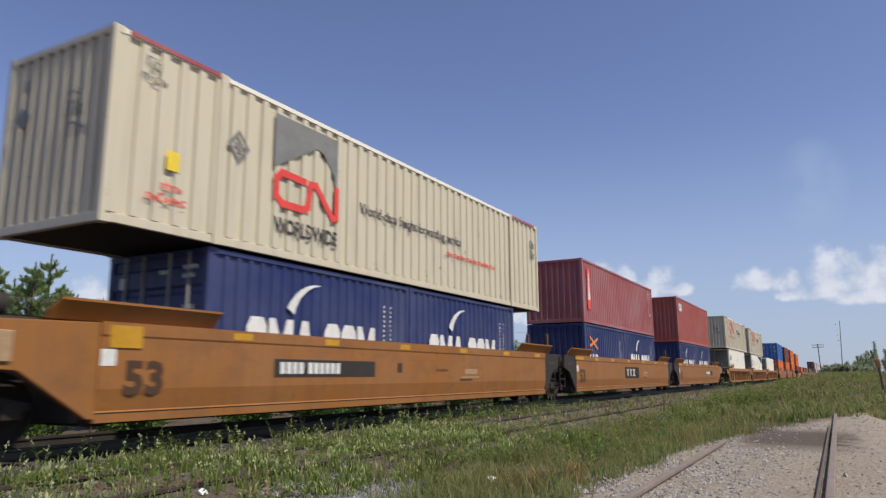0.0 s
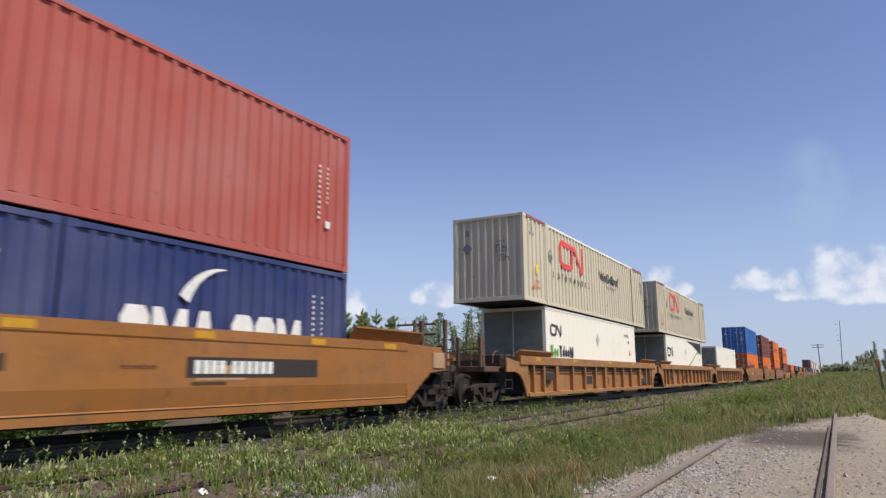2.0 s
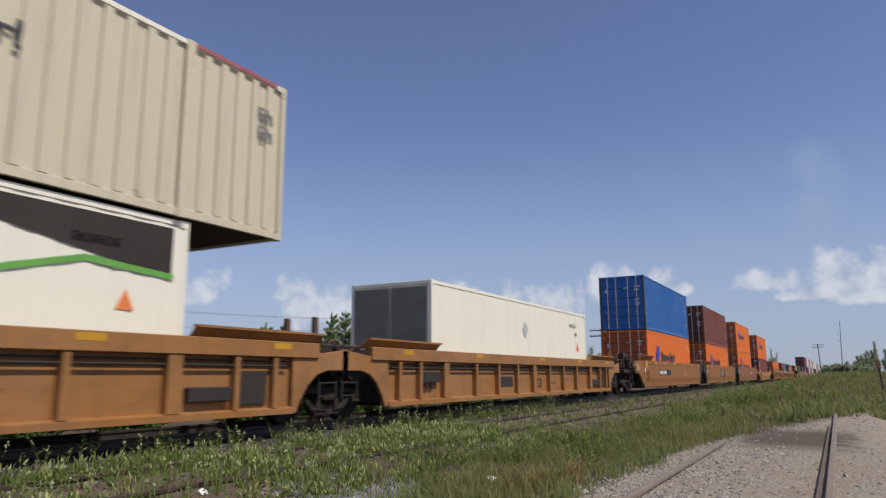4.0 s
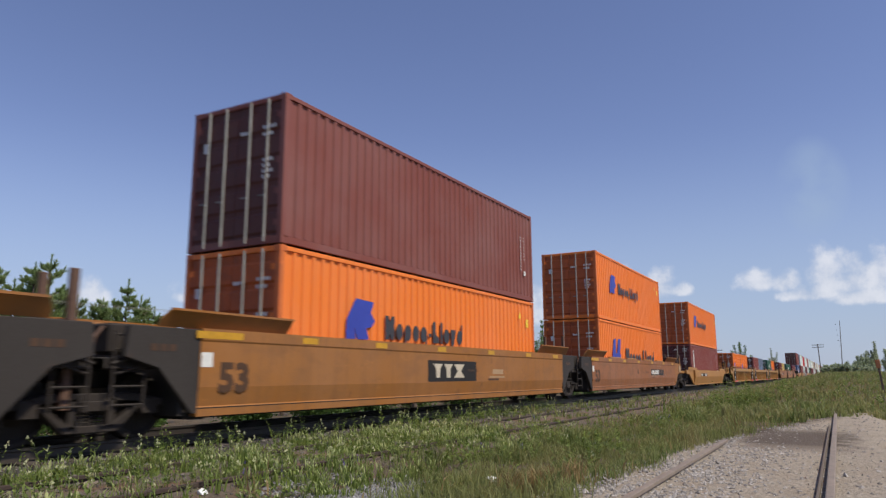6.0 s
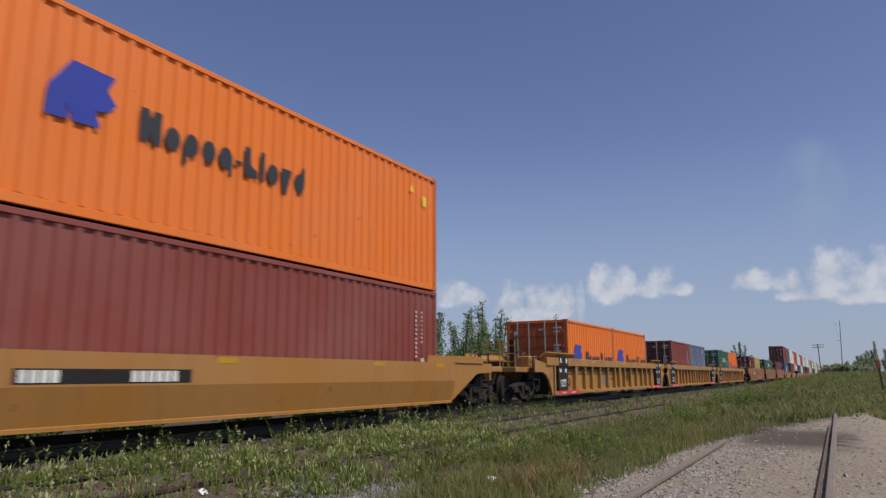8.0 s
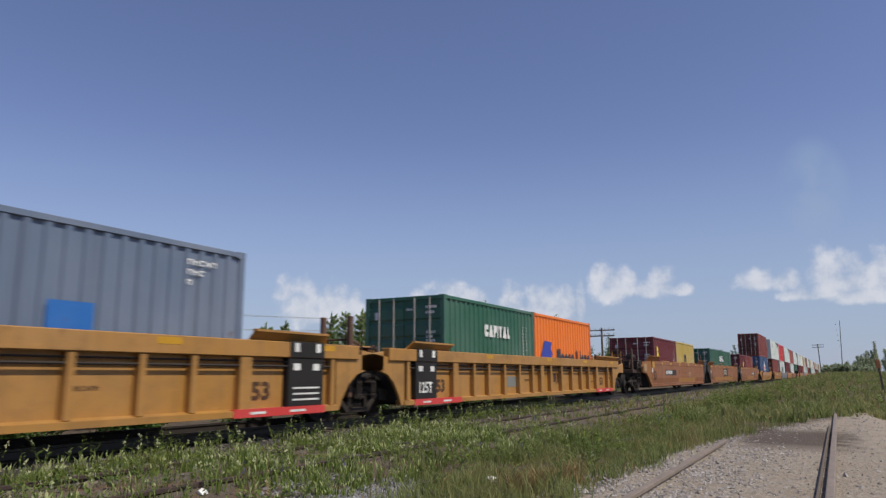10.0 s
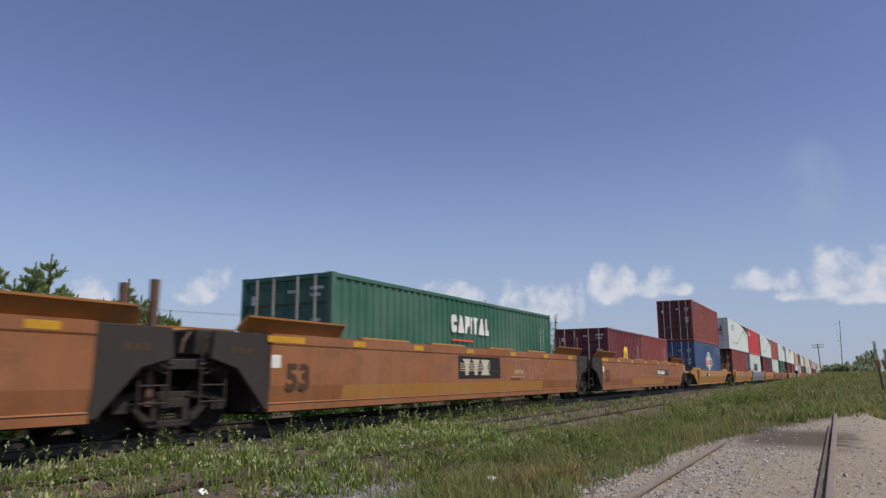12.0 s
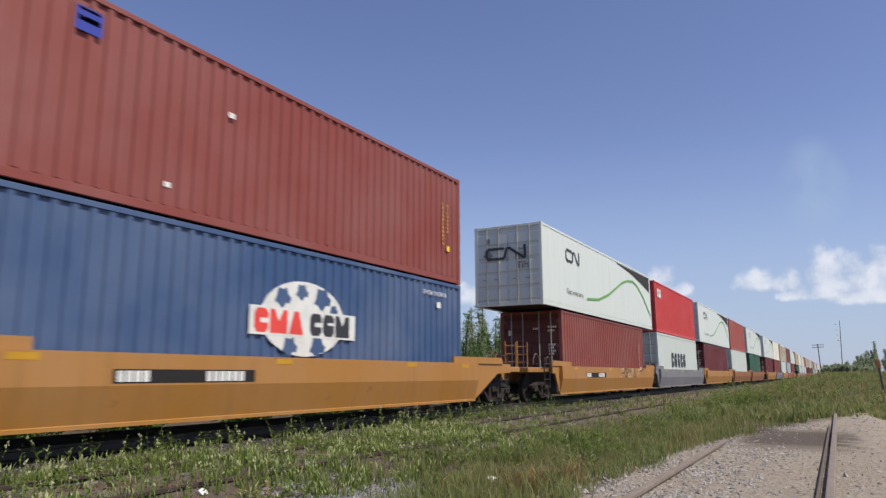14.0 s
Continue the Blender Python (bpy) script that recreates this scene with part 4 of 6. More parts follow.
def box20(colour, label, near_end="wall", mark=""):
    c = container(6.06, 2.44, STD, colour, near_end, "box", label)
    if mark == "swan":
        side_mark(c, "crescent", [], "whitemark", "white crescent stroke", arc_poly(2.75, 1.25, 0.78, 1.0, 84, 150))
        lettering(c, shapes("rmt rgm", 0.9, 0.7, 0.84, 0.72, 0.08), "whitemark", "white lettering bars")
        serial(c, "whitemark", 5.0, 2.0)
    elif mark == "cross":
        side_mark(c, "crossed_mark", [], "orangemark", "orange crossed strokes", stroke_path([(0.66, 1.7), (1.66, 2.0)], 0.11) + stroke_path([(0.66, 2.06), (1.62, 1.62)], 0.11))
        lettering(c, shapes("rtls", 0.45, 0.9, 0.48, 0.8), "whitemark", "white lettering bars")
        serial(c, "whitemark", 5.0, 2.0)
    elif mark == "hapag":
        side_mark(c, "emblem", [], "bluemark", "blue emblem", [[(0.6 + a * 1.06, 0.85 + b * 0.84) for a, b in EMBLEM]])
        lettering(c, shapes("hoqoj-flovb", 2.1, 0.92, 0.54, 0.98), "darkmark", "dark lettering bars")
    elif mark == "capital":
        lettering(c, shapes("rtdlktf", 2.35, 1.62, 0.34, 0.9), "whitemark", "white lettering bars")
        serial(c, "whitemark", 5.1, 2.0)
    elif mark == "patch":
        side_mark(c, "repair_patch", [(2.7, 3.35, 1.1, 1.5)], "blue", "blue repair patch")
        side_mark(c, "stencil", bars("aaaaa", 4.85, 2.24, 0.12, 0.8) + bars("aaa", 4.85, 2.08, 0.12, 0.8) + bars("a", 4.85, 1.92, 0.12, 0.8), "whitemark")
    elif mark == "upright":
        side_mark(c, "letter_shape", [], "yellowmark", "yellow block with a slot", [[(0.62 + a * 0.42, 1.42 + b * 0.66) for a, b in ring_block((0.5, 0.66))]])
        side_mark(c, "letter_shape", [(0.62, 0.74, 0.56, 1.22), (0.92, 1.04, 0.56, 1.22), (0.74, 0.92, 0.56, 0.68), (0.74, 0.92, 1.1, 1.22)], "yellowmark", "yellow hollow block")
        serial(c, "whitemark", 5.0, 1.9)
    elif mark == "arches":
        lettering(c, [[[(2.45, 0.75), (2.6, 0.75), (2.6, 1.62), (2.72, 1.62), (2.72, 0.75), (2.87, 0.75), (2.87, 1.62), (2.99, 1.62), (2.99, 0.75), (3.14, 0.75), (3.14, 1.7), (3.02, 1.84), (2.58, 1.84), (2.45, 1.7)]]], "yellowmark" if colour != "yellow" else "darkmark", "bold rounded bars")
        serial(c, "whitemark" if colour != "yellow" else "darkmark", 5.0, 1.9)
    else:
        serial(c, "whitemark", 5.0, 2.0)
    if near_end == "doors":
        end_marks(c)
    return c


# ---- well cars ----
# local space: x across (camera side +x), y along the unit from its middle, z up from the rail head
def wheelset_mesh():
    bm = bmesh.new()
    prof = [(0.09, 0.0), (0.09, 0.12), (0.035, 0.2), (0.03, 0.36), (0.065, 0.40), (0.065, 0.455), (-0.06, 0.465), (-0.075, 0.49), (-0.09, 0.49), (-0.09, 0.40), (-0.02, 0.36), (-0.02, 0.2), (-0.09, 0.13)]
    n = 28
    for s in (1, -1):
        rings = [[bm.verts.new((s * (0.755 + px), r * math.cos(2 * math.pi * k / n), r * math.sin(2 * math.pi * k / n))) for k in range(n)] for px, r in prof if r > 0]
        for a, b in zip(rings, rings[1:]):
            for k in range(n):
                bm.faces.new((a[k], a[(k + 1) % n], b[(k + 1) % n], b[k]))
        bm.faces.new(rings[0])
    rod(bm, (-1.0, 0, 0), (1.0, 0, 0), 0.085, 12)
    for s in (1, -1):
        for k in range(3):
            a = 2 * math.pi * k / 3
            rod(bm, (s * 1.0, 0.05 * math.cos(a), 0.05 * math.sin(a)), (s * 1.03, 0.05 * math.cos(a), 0.05 * math.sin(a)), 0.018, 6)
    bmesh.ops.recalc_face_normals(bm, faces=list(bm.faces))
    return bm


def side_frame_mesh():
    """Cast side frame with its two windows, bearing housings and bolster ends."""
    bm = bmesh.new()
    for s in (1, -1):
        x0, x1 = (0.93, 1.09) if s > 0 else (-1.09, -0.93)
        prism(bm, [(-1.12, 0.56), (-0.62, 0.66), (0.62, 0.66), (1.12, 0.56), (1.12, 0.46), (0.62, 0.55), (-0.62, 0.55), (-1.12, 0.46)], "x", x0, x1)
        prism(bm, [(-0.78, 0.50), (-0.66, 0.50), (-0.30, 0.24), (0.30, 0.24), (0.66, 0.50), (0.78, 0.50), (0.38, 0.14), (-0.38, 0.14)], "x", x0, x1)
        for y in (-0.28, 0.28):
            box(bm, x0, x1, y - 0.06, y + 0.06, 0.2, 0.6)
        for y in (-0.89, 0.89):
            box(bm, x0 - 0.03, x1 + 0.03, y - 0.13, y + 0.13, 0.36, 0.58)
        box(bm, x0 - 0.02, x1 + 0.05, -0.21, 0.21, 0.42, 0.56)
    box(bm, -0.95, 0.95, -0.2, 0.2, 0.44, 0.62)
    return bevelled(bm, 0.012)


def spring_mesh():
    bm = bmesh.new()
    for s in (1, -1):
        for y in (-0.13, 0.0, 0.13):
            for k in range(4):
                rod(bm, (s * 1.01, y, 0.245 + 0.045 * k), (s * 1.01, y, 0.272 + 0.045 * k), 0.055, 8)
    return bm


WHEELSETS = []


def truck(car, u, spin=True):
    t = part("truck", shared(("truck",), side_frame_mesh), M["steel"], car, "grimy cast steel truck")
    t.matrix_basis = pose(0, u, 0)
    part("spring_nest", shared(("spring_nest",), spring_mesh), M["wheel"], t)["kind"] = "stuff"
    for y in (-0.89, 0.89):
        w = part("wheelset", shared(("wheelset",), wheelset_mesh), M["wheel"], t)
        w.matrix_basis = pose(0, y, 0.46)
        if spin:
            WHEELSETS.append((w, y))


def mark_on(car, name, rects, mat, x, label="", polys=()):
    ob = flat_mark(name, car, rects, M[mat], x, label, polys)
    if name in ("stencil", "number_bar", "panel_bars", "strip_bars", "scrawl"):
        ob["kind"] = "stuff"
    return ob


def end_gear(car, u, s, coupled, top, main):
    """Platform, ladder, hoses and posts beyond the well, at the end that looks along s."""
    e = u
    reach = (1.3 if abs(u) > 9.2 else 2.0) if coupled else 1.15
    part("end_platform", bevelled(boxes((-1.2, 1.2, *sorted((e, e + s * reach)), 0.98, 1.14), (-0.35, 0.35, *sorted((e, e + s * (reach + 0.15))), 0.72, 0.98)), 0.015), M["rust" if main == "carrib" else main] if coupled else M["dark"], car)
    if coupled:
        bm = boxes((-0.18, 0.18, *sorted((e + s * reach, e + s * (reach + 0.75))), 0.74, 0.96), (-0.28, 0.28, *sorted((e + s * (reach + 0.35), e + s * (reach + 0.7))), 0.68, 1.02))
        part("coupler", bevelled(bm, 0.03), M["steel"], car)
        bm = rods(*[((x, e + s * (reach - 0.06), 1.12), (x, e + s * (reach - 0.06), 1.95), 0.022, 6) for x in (0.75, 1.15)], *[((0.75, e + s * (reach - 0.06), z), (1.15, e + s * (reach - 0.06), z), 0.016, 6) for z in (1.3, 1.55, 1.8)])
        part("hand_rail", bm, M[main], car)
    ys = sorted((e + s * 0.35, e + s * 0.85))
    bm = rods(*[((1.3, y, 0.42), (1.3, y, 1.5), 0.022, 6) for y in ys], *[((1.3, ys[0], z), (1.3, ys[1], z), 0.018, 6) for z in (0.5, 0.75, 1.0, 1.25, 1.45)])
    part("ladder", bm, M["steel"], car)
    pipe_loop(car, e, s)
    part("brake_hose", rods(((0.5, e + s * reach, 0.9), (0.45, e + s * (reach + 0.2), 0.55), 0.03, 8), ((0.45, e + s * (reach + 0.2), 0.55), (0.3, e + s * (reach + 0.4), 0.6), 0.03, 8)), M["black"], car)


def guide_posts(car, u, h=2.3):
    """Two upright posts across the end, with rungs between them; at the joints they reach down to the axle boxes."""
    joint = abs(u) < 9.25
    for x in (1.12, 0.42):
        part("guide_post", bevelled(boxes((x - 0.045, x + 0.045, u - 0.06, u + 0.06, 0.45 if joint else 1.1, h)), 0.01), M["rust"], car)
    for z in (0.5, 0.82, 1.3, 1.62)[0 if joint else 2:]:
        part("rung", shared(("rung",), lambda: rods(((0.42, 0, 0), (1.12, 0, 0), 0.024, 6))), M["rust"], car).matrix_basis = pose(0, u, z)


def tube(pts, r, n=6):
    """One pipe bent along points in a plane of constant x."""
    bm = bmesh.new()
    rings = []
    for k, p in enumerate(pts):
        a, b = Vector(pts[max(0, k - 1)]), Vector(pts[min(len(pts) - 1, k + 1)])
        u = Vector((1, 0, 0))
        v = (b - a).normalized().cross(u)
        rings.append([bm.verts.new(Vector(p) + (u * math.cos(2 * math.pi * i / n) + v * math.sin(2 * math.pi * i / n)) * r) for i in range(n)])
    for a, b in zip(rings, rings[1:]):
        for i in range(n):
            bm.faces.new((a[i], a[(i + 1) % n], b[(i + 1) % n], b[i]))
    bm.faces.new(rings[0][::-1])
    bm.faces.new(rings[-1])
    bmesh.ops.recalc_face_normals(bm, faces=list(bm.faces))
    return bm


def pipe_loop(car, u, s):
    """Bent air pipes over the end deck."""
    for k, (x, r) in enumerate(((1.22, 0.2), (0.95, 0.28))):
        pts = [(x, u + s * (0.1 + k * 0.3 + r - r * math.cos(radians(a))), 1.24 + r * math.sin(radians(a)) * 1.3) for a in range(0, 181, 30)]
        part("air_pipe", tube(pts, 0.026), M["rust"], car)


def hand_brake(car, u):
    bm = bmesh.new()
    n = 20
    c0 = Vector((1.0, u, 1.86))
    pts = [c0 + Vector((0, 0.27 * math.cos(2 * math.pi * k / n), 0.27 * math.sin(2 * math.pi * k / n))) for k in range(n)]
    for k in range(n):
        rod(bm, pts[k], pts[(k + 1) % n], 0.018, 6)
    for k in range(0, n, 5):
        rod(bm, c0, pts[k], 0.014, 6)
    part("hand_brake_wheel", bm, M["steel"], car)
    part("hand_brake_stand", bevelled(boxes((0.78, 0.96, u - 0.12, u + 0.12, 1.1, 2.02)), 0.015), M["steel"], car)


def well_inside(car, half, top):
    """Floor stringers, bulkheads and the cross members under the boxes."""
    part("well_floor", boxes((-1.32, -1.0, -half, half, 0.26, 0.345), (1.0, 1.32, -half, half, 0.26, 0.345), *[(-1.3, 1.3, y - 0.12, y + 0.12, 0.24, 0.32) for y in (-half + 0.3, -half * 0.5, 0, half * 0.5, half - 0.3)]), M["black"], car)
    for s in (-1, 1):
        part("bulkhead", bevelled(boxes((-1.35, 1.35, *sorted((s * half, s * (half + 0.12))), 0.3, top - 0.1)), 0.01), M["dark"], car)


def smooth_car(number_panel, coupled_l, coupled_r, label, worn=False, patches=()):
    """Smooth-sided well: a plate with a fold, dark ends, raised guide flares."""
    car = thing("well_car", label, "rail car", "articulated well cars of the train")
    top, bot = 1.6, 0.29
    for s in (1, -1):
        bm = bmesh.new()
        # cross section of the side: top chord, upright web, lower plate leaning in, bottom chord
        sec = [(1.33, top), (1.49, top), (1.49, top - 0.17), (1.475, top - 0.2), (1.475, 0.72), (1.425, 0.44), (1.45, 0.42), (1.45, bot), (1.30, bot), (1.30, 0.5), (1.40, 0.72), (1.40, top - 0.2), (1.33, top - 0.2)]
        prism(bm, [(s * x, z) for x, z in sec], "y", -8.02, 8.02)
        part("side_plate", bm, M["carworn" if worn else "car"], car)
        for e in (1, -1):
            bm = bmesh.new()
            cp = coupled_l if e < 0 else coupled_r
            if cp:
                prism(bm, [(e * 8.02, top - 0.02), (e * 9.55, top - 0.05), (e * 9.8, 1.3), (e * 9.8, 1.0), (e * 9.05, 0.95), (e * 8.12, 0.34), (e * 8.02, 0.34)], "x", *sorted((s * 1.36, s * 1.465)))
                part("end_plate", bevelled(bm, 0.008), M["car"], car)
                ys = sorted((e * 9.15, e * 9.7))
                part("card_box", bevelled(boxes((*sorted((s * 1.46, s * 1.5)), *ys, 1.05, 1.42)), 0.01), M["paleink"], car, "pale framed card holder")
            else:
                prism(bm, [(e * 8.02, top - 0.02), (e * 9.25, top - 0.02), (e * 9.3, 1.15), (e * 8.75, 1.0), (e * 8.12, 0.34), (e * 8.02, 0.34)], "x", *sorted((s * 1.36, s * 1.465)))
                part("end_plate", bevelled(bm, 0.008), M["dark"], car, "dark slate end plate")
                if s > 0:
                    mark_on(car, "end_stencil", [(y, y + 0.11, 1.24, 1.34) for y in [(-8.9 if e < 0 else 8.45) + 0.16 * k for k in range(3)]], "brownink", 1.4685)["kind"] = "stuff"
            bm = bmesh.new()
            prism(bm, [(e * 6.02, top), (e * 6.0, top + 0.24), (e * 8.6, top + 0.26), (e * 8.72, top + 0.1), (e * 8.72, top)], "x", *sorted((s * 1.33, s * 1.36)))
            for v in bm.verts:
                v.co.x += s * (v.co.z - top) * 0.62
            box(bm, *sorted((s * 1.47, s * 1.53)), *sorted((e * 6.0, e * 8.6)), top + 0.23, top + 0.265)
            part("guide_flare", bm, M["car"], car)
        # thin black strip along the crease above the bottom chord
        part("crease_strip", boxes((*sorted((s * 1.42, s * 1.4535)), -8.0, 8.0, 0.405, 0.42)), M["black"], car)
    x = 1.4945
    for y, w in ((-7.65, 0.5), (-5.5, 0.42), (-3.2, 0.42), (-0.6, 0.4), (2.2, 0.4), (4.9, 0.4), (7.3, 0.45)):
        big = (0.3 if coupled_l else 0.11) if y < -7 else 0.11
        w = 0.95 if y < -7 and not coupled_l else w
        mark_on(car, "reflector", [(y - w / 2, y + w / 2, top - 0.04 - big, top - 0.04)], "reflect", x, "yellow reflector tape")
    mark_on(car, "white_plate", [(-8.0, -7.78, 1.02, 1.24)], "whitemark", 1.4795, "white placard")
    words("lettering", car, "53", M["brownink"], 1.4795, -7.65, 0.66, 0.6, "dark stencilled number", 1.12, 0.045)
    if number_panel == "number":
        y = 1.9 if coupled_r else -4.75
        mark_on(car, "number_panel", [(y, y + 3.0, 0.86, 1.17)], "dark", 1.4785, "dark panel with pale bars")
        mark_on(car, "number_bar", bars("llll llllll", y + 0.15, 0.92, 0.2, 0.78, 0.62), "whitemark", 1.4815)
    else:
        lo, hi = (0.8, 1.38) if worn else (0.74, 1.24)
        mark_on(car, "number_panel", [(-1.25, 1.28, lo, hi)], "black", 1.4785, "black panel with cream shapes")
        for g in shapes("kkx", -1.0, lo + 0.09, (hi - lo) - 0.17, 1.75 * 0.33 / (hi - lo - 0.17), 0.12):
            mark_on(car, "name_shape", [], "cream", 1.4815, "cream shape", g)
        if worn:
            for k in range(5):
                mark_on(car, "name_stripe", [(-1.15, 0.6, lo + 0.2 + 0.045 * k, lo + 0.218 + 0.045 * k)], "cream", 1.481, "thin cream stripe")
    mark_on(car, "stencil", bars("aaaaaaaaaa", 0.8, 0.98, 0.08, 0.6) + [(2.0, 2.7, 0.75, 0.8), (-0.9, -0.7, 0.95, 1.15)], "brownink", 1.4795)
    mark_on(car, "pale_patch", [(2.3, 3.0, 0.92, 1.05), (2.1, 3.1, 0.82, 0.86)], "paleink", 1.479 if number_panel == "number" else 1.477)
    if worn:
        for y0, y1 in ((-5.4, -3.6), (-2.6, -0.9), (0.6, 2.3), (3.4, 4.9)):
            part("deck_plate", bevelled(boxes((1.37, 1.485, y0, y1, top, top + 0.05)), 0.008), M["carlow"], car)
        rg = random.Random(len(MOVERS))
        at = rg.uniform(1.6, 2.4)
        for _ in range(6):
            p, way, pts = [at + rg.uniform(0, 0.3), 0.9 + rg.uniform(0, 0.3)], rg.uniform(0, 6.28), []
            for _ in range(16):                 # one looping stroke
                pts.append(tuple(p))
                way += rg.uniform(0.2, 1.0) * rg.choice((1, 1, -1))
                p = [p[0] + 0.085 * math.cos(way) + 0.012, min(1.36, max(0.78, p[1] + 0.1 * math.sin(way)))]
            mark_on(car, "scrawl", [], "scrawl", 1.4788, "pale scrawled paint", stroke_path(pts, 0.028))
            at += 0.5
    for y0, y1 in patches:
        bm = bmesh.new()
        prism(bm, [(1.4765, 0.715), (1.4295, 0.445), (1.41, 0.445), (1.41, 0.715)], "y", y0, y1)
        part("fresh_panel", bm, M["carlow"], car, "fresher orange lower panel")
    well_inside(car, 8.15, top)
    for s, cp in ((-1, coupled_l), (1, coupled_r)):
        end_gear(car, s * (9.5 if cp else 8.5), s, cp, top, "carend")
        part("air_line", rods(((1.31, s * 8.4, 1.3), (1.31, s * 9.4, 1.05), 0.025, 6), ((1.31, s * 8.4, 1.2), (1.31, s * 9.3, 0.92), 0.02, 6)), M["steel"], car)
        part("equipment_box", bevelled(boxes((0.3, 1.1, *sorted((s * 8.6, s * 9.3)), 1.2, 1.62)), 0.03), M["steel"], car)
        if cp:
            part("brake_cylinder", bevelled(rods(((0.75, s * 8.9, 1.78), (0.75, s * 9.7, 1.78), 0.16, 12)), 0.02), M["steel"], car)
    return car


def ribbed_car(colour, coupled_l, coupled_r, label, black_ends=False):
    """Well with a deep top chord, many upright posts and a recessed web."""
    car = thing("well_car", label, "rail car", "articulated well cars of the train")
    top, bot, m = 1.47, 0.24, M[colour]
    spots = ((0.0, 1), (1.35, 0), (2.71, 0), (4.12, 0), (5.78, 1), (7.0, 0), (7.88, 0)) if not black_ends else ((0.0, 1), (0.8, 0), (1.85, 0), (2.95, 0), (4.0, 0), (4.9, 0), (5.95, 1), (8.2, 0))
    for s in (1, -1):
        bm = bmesh.new()
        prism(bm, [(s * a, b) for a, b in ((1.3, top), (1.51, top), (1.51, top - 0.27), (1.3, top - 0.27))], "y", -9.0, 9.0)
        part("top_chord", bevelled(bm, 0.012), m, car)
        bm = bmesh.new()
        prism(bm, [(-8.75, top - 0.27), (8.75, top - 0.27), (8.75, 0.9), (8.35, bot + 0.1), (-8.35, bot + 0.1), (-8.75, 0.9)], "x", *sorted((s * 1.33, s * 1.355)))
        part("web_plate", bm, m, car)
        bm = bmesh.new()
        prism(bm, [(s * a, b) for a, b in ((1.25, bot), (1.5, bot), (1.5, bot + 0.09), (1.39, bot + 0.12), (1.25, bot + 0.12))], "y", -8.35, 8.35)
        part("bottom_chord", bm, m, car)
        part("conduit", rods(((s * 1.44, -8.2, top - 0.42), (s * 1.44, 8.2, top - 0.42), 0.022, 6), ((s * 1.43, -8.2, top - 0.34), (s * 1.43, 8.2, top - 0.34), 0.016, 6)), M["steel"], car)
        for y, broad in [(e * a, w) for a, w in spots for e in ((1, -1) if a else (1,))] + ([(7.45, 0)] if black_ends and coupled_r else []):
            wide = 0.13 if broad else 0.055
            p = part("post", shared(("car_post", wide), lambda: bevelled(boxes((1.355, 1.49, -wide, wide, 0.34, 1.2)), 0.01)), m, car)
            p.matrix_basis = pose(0, y, 0, 0, 0, 0) if s > 0 else Matrix.Translation((0, y, 0)) @ pose(0, 0, 0, 0, 0, 180)
        for e in (1, -1):
            bm = bmesh.new()
            tip = 9.1 if not black_ends or (coupled_l if e < 0 else coupled_r) else 8.0
            prism(bm, [(e * 6.1, top), (e * 6.1, top + 0.15), (e * tip, top + 0.17), (e * (tip + 0.15), top)], "x", *sorted((s * 1.33, s * 1.35)))
            for v in bm.verts:
                v.co.x += s * (v.co.z - top) * 0.9
            box(bm, *sorted((s * 1.44, s * 1.53)), *sorted((e * 6.1, e * tip)), top + 0.145, top + 0.185)
            part("guide_flare", bm, m, car)
            bm = bmesh.new()
            prism(bm, [(e * 8.33, top - 0.27), (e * 9.95, top - 0.08), (e * 9.95, 0.98), (e * 9.3, 0.98), (e * 9.0, 0.9), (e * 8.75, 0.72), (e * 8.55, 0.45), (e * 8.45, bot), (e * 8.33, bot)], "x", *sorted((s * 1.39, s * 1.46)))
            part("end_plate", bevelled(bm, 0.01), m, car)
    words("lettering", car, "53", M["brownink"], 1.3585, 0.42 if colour == "carrib" else 6.62 if coupled_r else 6.2, 0.5, 0.4, "dark stencilled number", 1.12, 0.045)
    words("lettering", car, "53", M["brownink"], 1.3585, -6.75, 0.5, 0.4, "dark stencilled number", 1.12, 0.045)
    for y in (-7.6, -4.0, 0.6, 4.4, 8.0):
        mark_on(car, "reflector", [(y - 0.22, y + 0.22, top - 0.13, top - 0.03)], "reflect", 1.5135, "yellow reflector tape")
    mark_on(car, "number_panel", [(-2.55, -1.5, 0.55, 0.85)], "dark" if colour == "carrib" else "greymark", 1.3585, "dark number panel")
    mark_on(car, "stencil", bars("aaaaaaa", 1.5, 0.8, 0.07, 0.6) + bars("aaaaaa", 3.05, 0.7, 0.09, 0.6) + bars("aaaaa", -1.2, 0.7, 0.09, 0.6) + bars("aaaaaaaa", 1.5, 0.6, 0.09, 0.7), "brownink", 1.3585)
